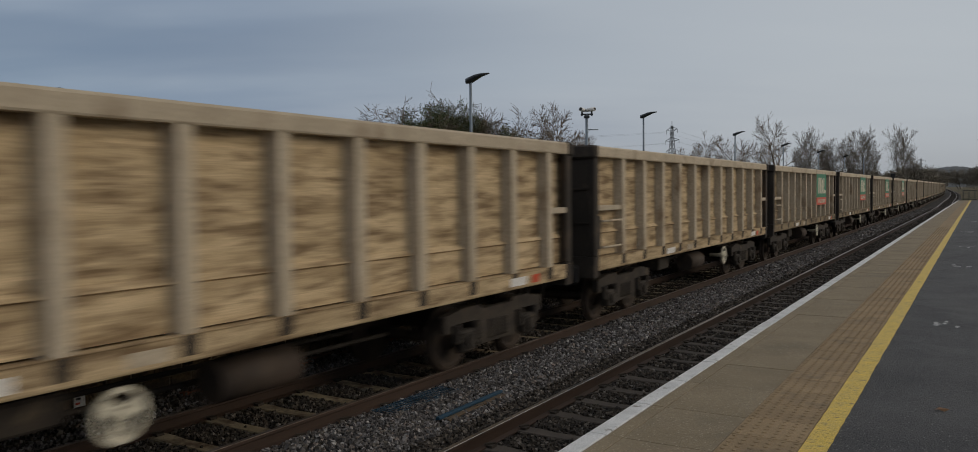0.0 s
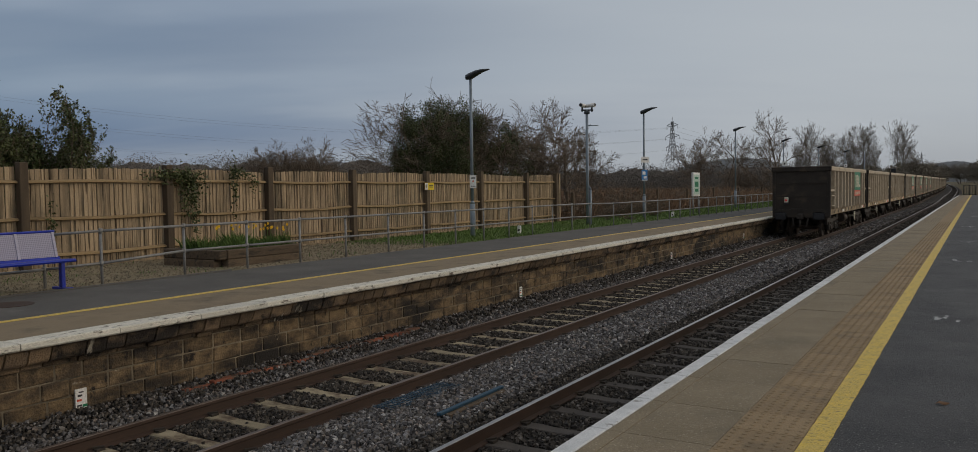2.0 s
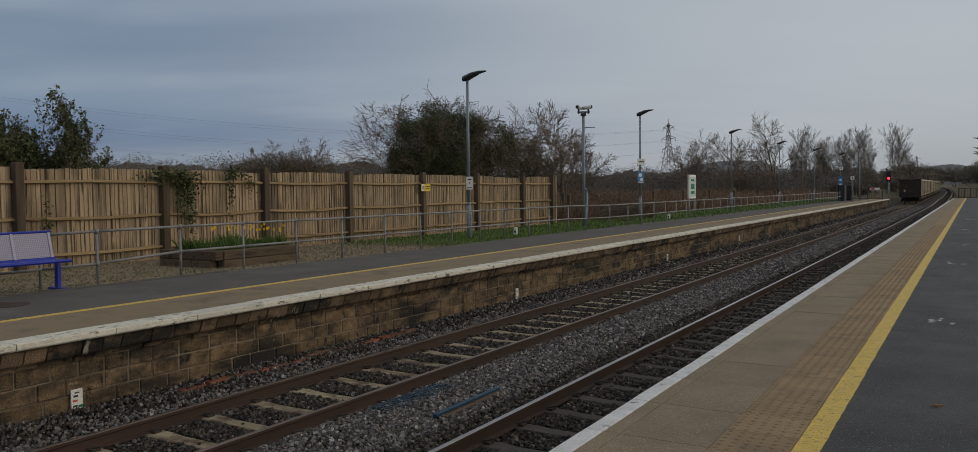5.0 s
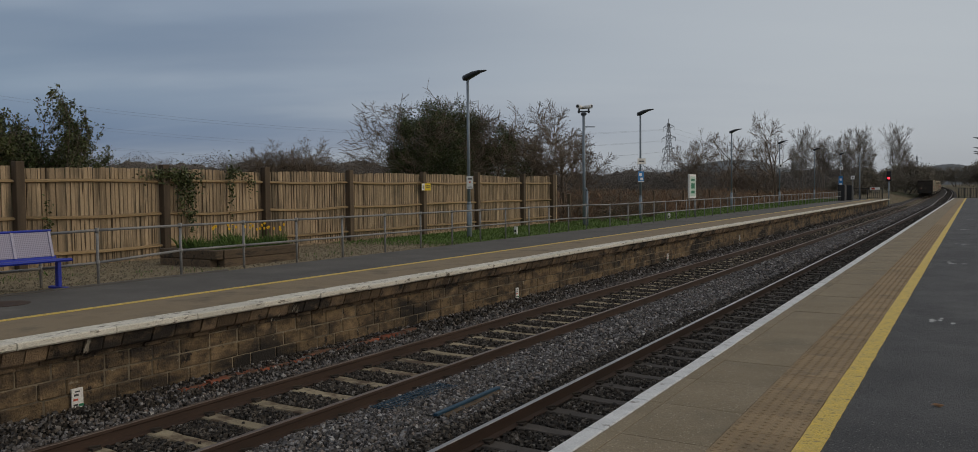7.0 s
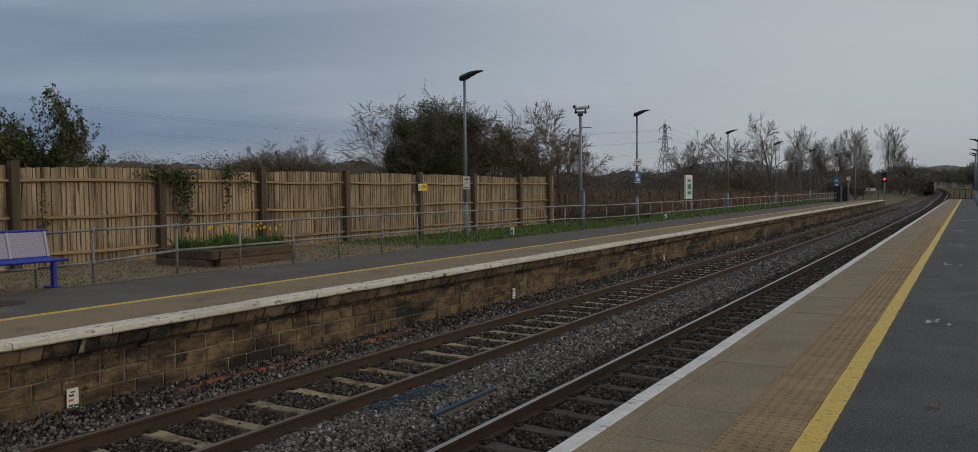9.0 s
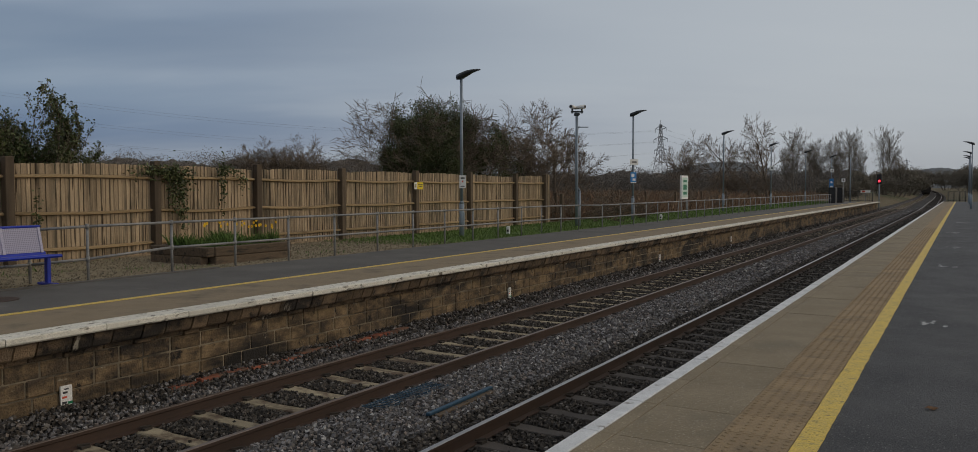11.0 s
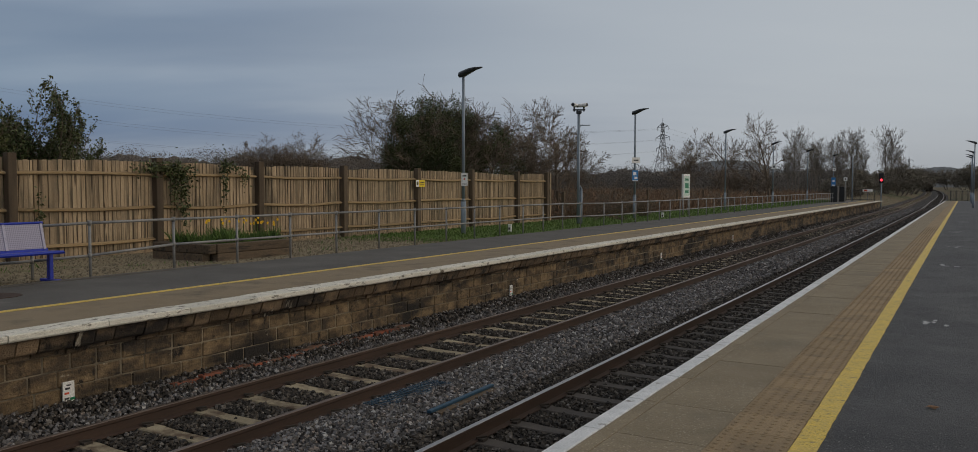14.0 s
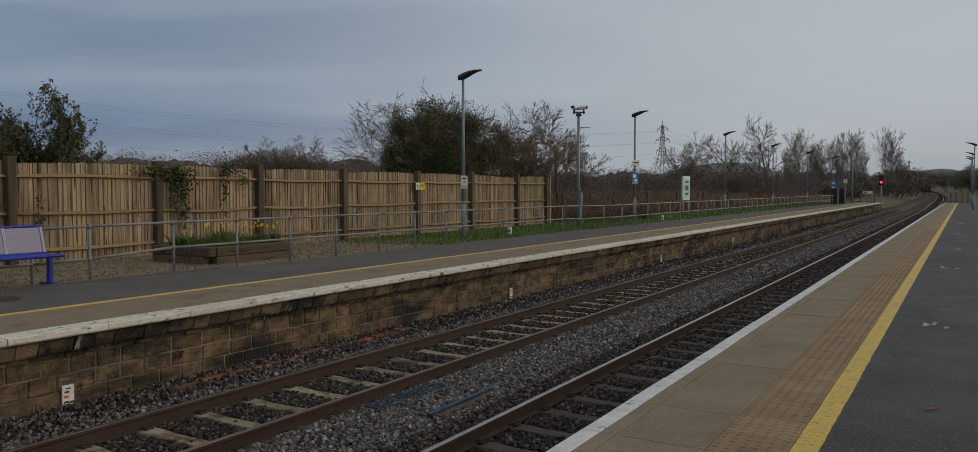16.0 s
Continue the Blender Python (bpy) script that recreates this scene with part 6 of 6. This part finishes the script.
def build_trees():
    # ivy-clad thicket behind the fence
    for i, (x, y, h, s, n) in enumerate(((-24.0, 34.0, 5.2, 0.36, 48000), (-24.6, 35.8, 5.7, 0.55, 54000), (-24.0, 38.6, 5.5, 0.5, 30000), (-23.8, 40.4, 4.6, 0.5, 9000))):
        tree("ivy_clad_tree", (x, y, 0.0), h, 5, s, SHRUB, 60 + i, "tangled thorn tree thick with dark ivy behind the fence", leaves=n, leaf=0.042, leaf_mat=M_IVY, thin=0.010, radius=0.12, leaf_top=0.84, puff=0.17, core=2.2)
    tree("bare_tree", (-24.0, 44.2, 0.0), 5.4, 3, 0.7, BARE[:4], 71, "bare bushy tree with a few dry leaves", leaves=500, leaf=0.05, leaf_mat=M_SCRUB, thin=0.011, radius=0.10)
    tree("bare_tree", (-24.0, 49.4, 0.0), 6.6, 1, 0.5, BARE[:4], 72, "bare spreading tree on a short trunk", thin=0.011, radius=0.17)
    tree("bare_tree", (-25.0, 51.5, 0.0), 4.6, 3, 0.8, BARE[:4], 73, "bare spreading tree on a short trunk", thin=0.010, radius=0.10)
    shrubs = []
    # leafy shrubs at the near end of the fence
    for i, (x, y, h) in enumerate(((-22.0, 11.8, 4.3), (-21.8, 12.5, 3.7), (-22.2, 13.0, 3.2), (-21.9, 10.4, 4.3), (-21.7, 12.6, 3.4), (-22.3, 13.7, 2.75), (-22.0, 14.2, 2.3), (-22.3, 9.6, 4.3), (-22.5, 11.7, 3.5), (-21.6, 10.9, 3.4))):
        if i > 2:
            ob = copy_thing(shrubs[i % 3][0], pose(x, y, 0, 0, 0, 95 * i))
            k = h / shrubs[i % 3][1]
            ob.scale = (k, k, k)
            continue
        shrubs.append((tree("evergreen_shrub", (x, y, 0.0), h, 4, 0.26, UPRIGHT, 80 + i, "tall loose evergreen shrub with small leaves", "shrub", leaves=8000, leaf=0.042, leaf_mat=M_LEAF, thin=0.007, radius=0.05, leaf_low=0.15, puff=0.045, group="shrubs behind the fence"), h))
    # round bare bush out in the field
    for i, (x, y, h) in enumerate(((-60.0, 59.8, 5.2), (-60.5, 61.0, 6.0), (-61.0, 62.0, 5.2))):
        tree("field_bush", (x, y, -0.4), h, 7, 0.5, SHRUB, 90 + i, "dense rounded bare bush in the field", "bush", thin=0.014, radius=0.09, leaves=2500, leaf=0.045, leaf_mat=M_TWIG)
    # bare trees along the line
    tree("bare_tree", (-24.0, 84.5, 0.0), 6.0, 3, 0.7, BARE[:4], 101, "bare spreading tree beside the line", thin=0.012, radius=0.12)
    tree("bare_bush", (-22.5, 93.0, 0.0), 4.0, 6, 0.8, SHRUB, 102, "low dense bare bush beside the line", "bush", thin=0.014, radius=0.07)
    tree("bare_tree", (-21.0, 103.0, 0.0), 9.6, 1, 0.5, BARE[:4], 103, "tall sparse bare tree beside the line", thin=0.013, radius=0.19)
    t = thing("leaning_trunk", (-21.2, 101.8, 0.2), "bare trunk leaning out from the trees", "tree")
    b = bmesh.new()
    tube(b, (0, 0, 0.4), (-3.6, -2.0, 3.9), 0.12, 0.09, n=6)
    tube(b, (-3.6, -2.0, 3.9), (-5.8, -3.0, 6.6), 0.09, 0.03, n=5)
    tube(b, (-3.9, -2.2, 4.2), (-5.6, -2.2, 5.2), 0.04, 0.015, n=4)
    tube(b, (-4.6, -2.4, 5.0), (-4.4, -3.4, 6.9), 0.035, 0.015, n=4)
    part("trunk", b, M_BARK, t)
    far_look = dict(twig=M_TWIG_HAZED, bark=M_TWIG_HAZED, thin=0.012, group="tall trees along the line")
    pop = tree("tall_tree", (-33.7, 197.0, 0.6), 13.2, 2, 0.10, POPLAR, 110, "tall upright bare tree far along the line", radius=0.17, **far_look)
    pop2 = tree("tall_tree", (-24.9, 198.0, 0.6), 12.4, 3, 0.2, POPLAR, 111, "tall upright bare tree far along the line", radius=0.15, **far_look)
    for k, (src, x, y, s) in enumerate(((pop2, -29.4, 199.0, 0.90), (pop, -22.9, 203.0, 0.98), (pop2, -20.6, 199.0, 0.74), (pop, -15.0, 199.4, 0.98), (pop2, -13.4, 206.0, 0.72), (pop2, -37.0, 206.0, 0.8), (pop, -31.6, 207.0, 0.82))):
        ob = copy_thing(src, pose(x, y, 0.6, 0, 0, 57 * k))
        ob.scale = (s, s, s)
    # hedges of scrub beside the line further on
    hedges = []
    for i, (x, y, h, st) in enumerate(((-17.0, 140, 3.2, 7), (-17.5, 160, 4.2, 7), (-16.0, 180, 5.0, 7), (-14.5, 205, 5.6, 8), (-14.0, 225, 5.8, 8), (-14.0, 250, 6.6, 8), (-15.0, 280, 7.0, 8), (-17.5, 315, 7.5, 8), (-21.5, 360, 8.0, 8), (-28.0, 410, 8.5, 8), (-36.0, 470, 9.0, 8),
                                       (5.5, 260, 7.5, 8), (7.0, 300, 8.0, 8), (3.5, 340, 8.0, 8), (0.0, 390, 8.5, 8), (7.5, 230, 5.5, 8), (10.0, 205, 5.0, 7), (-7.0, 450, 9.0, 8))):
        if i < 3:
            hedges.append((tree("hedge_bush", (x, y, rise(y) - 0.3), h, st, 0.8, SHRUB[:3], 120 + i, "dense brown winter hedge beside the line", "bush", bark=M_TWIG_HAZED, twig=M_TWIG_HAZED, thin=0.045, radius=0.12, leaves=8000, leaf=0.12, leaf_mat=M_HEDGE, group="hedges along the line"), h))
        else:
            ob = copy_thing(hedges[i % 3][0], pose(x, y, rise(y) - 0.3, 0, 0, 70 * i))
            k = h / hedges[i % 3][1]
            ob.scale = (k, k, k)


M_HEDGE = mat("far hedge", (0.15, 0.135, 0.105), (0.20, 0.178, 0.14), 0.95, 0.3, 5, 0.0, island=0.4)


def build_scrub():
    rng = np.random.default_rng(14)
    n = 42000
    y = 37 + 110 * rng.random(n) ** 1.3
    x = -18.0 - 60 * rng.random(n) ** 1.4 * (0.4 + y / 120)
    h = rng.uniform(0.5, 1.5, n) * (0.8 + 0.5 * np.sin(x * 0.35) * np.sin(y * 0.21))
    blades("dry_scrub", x, y, np.full(n, -0.35), h + 0.45, 0.03, 0.30, rng, M_SCRUB, "brown dry bramble and reed scrub beyond the railing", "scrub")
    n = 30000
    y = 15 + 320 * rng.random(n)
    x = -70 - 260 * rng.random(n)
    blades("field_scrub", x, y, np.full(n, -0.6), rng.uniform(0.6, 2.4, n), 0.16, 0.35, rng, M_SCRUB, "distant brown rough pasture", "scrub")
    # old wire-fence posts in the scrub
    for i, y in enumerate((38.5, 46.5, 52.5, 59.0, 66.0, 74.0, 83.0, 93.0)):
        t = thing("fence_stake", (-18.6, y, -0.2), "dark weathered timber fence stake in the scrub", "post", "stakes of the boundary")
        b = bmesh.new()
        box(b, (-0.07, -0.07, -0.2), (0.07, 0.07, 1.75), 0.02)
        part("stake", b, M_WOOD_POST, t)
    for i, (x, y, h) in enumerate(((-17.2, 38.5, 1.5), (-17.6, 41.5, 1.9), (-17.0, 44.0, 1.3), (-19.5, 47.0, 2.1), (-20.5, 62.0, 1.8), (-20.0, 70.0, 2.2))):
        tree("bramble_bush", (x, y, 0.0), h, 9, 1.3, SHRUB[:3], 150 + i, "dark tangled bare bramble bush", "bush", thin=0.012, radius=0.03, leaves=500, leaf=0.05, leaf_mat=M_SCRUB, group="brambles")


# ---- distance ----
def build_distance():
    rng = np.random.default_rng(77)
    # far woods as many small twiggy crowns
    V, F = [], []
    pts = []
    for k in range(400):
        b = math.radians(rng.uniform(-66, -36) if k < 220 else rng.uniform(-36, -6))
        d = rng.uniform(215, 275) if b < -0.62 else rng.uniform(270, 340)
        x, y = d * math.sin(b), d * math.cos(b)
        h = (rng.uniform(11.0, 14.5) if b < -0.62 else rng.uniform(8.5, 12.0)) * (1.0 if rng.random() < 0.6 else 0.75)
        w = h * rng.uniform(0.32, 0.55)
        m = 1000
        q = rng.normal(0, 1, (m, 3))
        q /= np.linalg.norm(q, axis=1)[:, None]
        q *= rng.random((m, 1)) ** 0.35
        pts.append(q * np.array([w, w, h * 0.5]) + np.array([x, y, h * 0.5 - 0.5]))
    pts = np.concatenate(pts)
    far = leaf_cloud("far_woods", pts, 0.18, rng, M_WOODS, "hazy line of bare winter woods across the fields", "woods")
    far["kind"] = "stuff"
    # a bank of close woods behind them
    verts, faces = [], []
    rr = np.random.default_rng(12)
    n = 260
    for i in range(n + 1):
        b = math.radians(-68 + 62 * i / n)
        d = 330.0 - 60.0 * min(1.0, max(0.0, (math.degrees(-b) - 36) / 10))
        e = d / (23.0 if math.degrees(-b) > 38 else 37.0) * (0.92 + 0.10 * math.sin(i * 0.31) * math.sin(i * 0.083 + 1)) + rr.uniform(-0.5, 0.5)
        for dd, z in ((d - 6, -2.0), (d, e * 0.7), (d + 3, e), (d + 30, -2.0)):
            verts.append((dd * math.sin(b), dd * math.cos(b), z))
    for i in range(n):
        for q in range(3):
            faces.append((4 * i + q, 4 * i + 4 + q, 4 * i + 5 + q, 4 * i + 1 + q))
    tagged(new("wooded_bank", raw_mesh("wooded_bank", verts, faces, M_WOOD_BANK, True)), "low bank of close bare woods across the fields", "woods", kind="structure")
    # wooded rises on the skyline, aerial haze painted in as a bluish tint
    for name, b0, b1, d, h, seed in (("hill", -25, -8, 1300, 47, 3), ("hill", -66, -38, 1700, 14, 4), ("hill", -5.5, 4.0, 1500, 36, 5), ("hill", -45, -22, 1900, 24, 6)):
        n = 90
        verts, faces = [], []
        rr = np.random.default_rng(seed)
        for i in range(n + 1):
            f = i / n
            b = math.radians(b0 + (b1 - b0) * f)
            e = math.sin(math.pi * f) ** 0.5 * h * (0.75 + 0.25 * math.sin(f * 7 + seed)) + rr.uniform(-0.6, 0.9) * (1 if f > 0.02 and f < 0.98 else 0)
            for dd, z in ((d - 160, -5.0), (d - 60, e * 0.55), (d, e), (d + 120, -5.0)):
                verts.append((dd * math.sin(b), dd * math.cos(b), z))
        for i in range(n):
            for q in range(3):
                faces.append((4 * i + q, 4 * i + 4 + q, 4 * i + 5 + q, 4 * i + 1 + q))
        tagged(new(name, raw_mesh(name, verts, faces, M_HILL, True)), "low wooded hill on the skyline, tinted blue with haze", "hill", kind="structure")


M_WOODS = mat("far woods", (0.128, 0.114, 0.102), (0.160, 0.143, 0.130), 0.95, 0.02, 1.0, 0.0, island=0.08)
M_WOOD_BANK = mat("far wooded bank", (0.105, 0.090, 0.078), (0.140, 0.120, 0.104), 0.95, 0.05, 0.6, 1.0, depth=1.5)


def pylon(loc, height, rz, label):
    t = thing("pylon", loc, label, "pylon", "power line pylons", rz=rz)
    k = height / 34.0
    b = bmesh.new()
    r = 0.12 * k

    def w(z):
        return (3.2 * (1 - z / 22.0) + 0.8) if z < 22 else 0.8 * (1 - (z - 22) / 14) + 0.1
    levels = [0, 5, 9.5, 13.5, 17, 20, 22, 24.5, 27, 29.5, 32]
    for za, zb in zip(levels, levels[1:]):
        A, B = w(za) * k, w(zb) * k
        for sx, sy in ((1, 1), (1, -1), (-1, -1), (-1, 1)):
            tube(b, (sx * A, sy * A, za * k), (sx * B, sy * B, zb * k), r, n=4, cap=False)
        for (sx, sy), (tx, ty) in (((1, 1), (1, -1)), ((1, -1), (-1, -1)), ((-1, -1), (-1, 1)), ((-1, 1), (1, 1))):
            tube(b, (sx * A, sy * A, za * k), (tx * B, ty * B, zb * k), r * 0.6, n=3, cap=False)
            tube(b, (tx * A, ty * A, za * k), (sx * B, sy * B, zb * k), r * 0.6, n=3, cap=False)
    tube(b, (0, 0, 31 * k), (0, 0, 34 * k), r, n=4)
    part("tower", b, M_PYLON, t)
    for z, a in ((19.5, 5.2), (24.5, 5.8), (29.5, 4.6)):
        for s in (-1, 1):
            b = bmesh.new()
            for o in (-0.8, 0.8):
                tube(b, (0, o * k, z * k), (s * a * k, 0, (z + 0.6) * k), r * 0.8, n=4)
                tube(b, (0, o * k * 0.8, (z + 2.0) * k), (s * a * k, 0, (z + 0.6) * k), r * 0.7, n=4)
            tube(b, (s * a * k, 0, (z + 0.6) * k), (s * a * k, 0, (z - 1.2) * k), r * 0.8, n=4)
            part("crossarm", b, M_PYLON, t)
    return t


def build_power_line():
    A, B = Vector((-133.8, 400.0, 0)), Vector((-345.0, 138.0, 0))
    rz = math.atan2(B.y - A.y, B.x - A.x) + math.pi / 2
    pylon(A, 37.0, rz, "lattice steel pylon standing in the fields")
    pylon(B, 54.0, rz, "lattice steel pylon standing in the fields")
    C = Vector((-62.0, 780.0, 2.0))
    pylon(C, 34.0, rz + 0.4, "far lattice steel pylon in the haze")
    D = Vector((-55.0, 1010.0, 2.0))
    pylon(D, 34.0, rz + 0.4, "far lattice steel pylon in the haze")
    side = Vector((-(B - A).y, (B - A).x, 0)).normalized()
    for p, q, kp, kq in ((A, B, 38 / 34, 54 / 34), (A, C, 38 / 34, 1.0), (C, D, 1.0, 1.0)):
        for z, a in ((18.3, 5.2), (23.3, 5.8), (28.3, 4.6)):
            for s in (-1, 1):
                b = bmesh.new()
                u, v = p + side * s * a * kp + Vector((0, 0, z * kp)), q + side * s * a * kq + Vector((0, 0, z * kq))
                n = 16
                chain(b, [u.lerp(v, i / n) - Vector((0, 0, 4 * 10.0 * (i / n) * (1 - i / n))) for i in range(n + 1)], [0.03] * (n + 1), 3)
                tagged(part("power_cable", b, M_PYLON), "thin sagging power cable between pylons", "cable", "power cables")


build_trees()
build_scrub()
build_distance()
build_power_line()


motions()
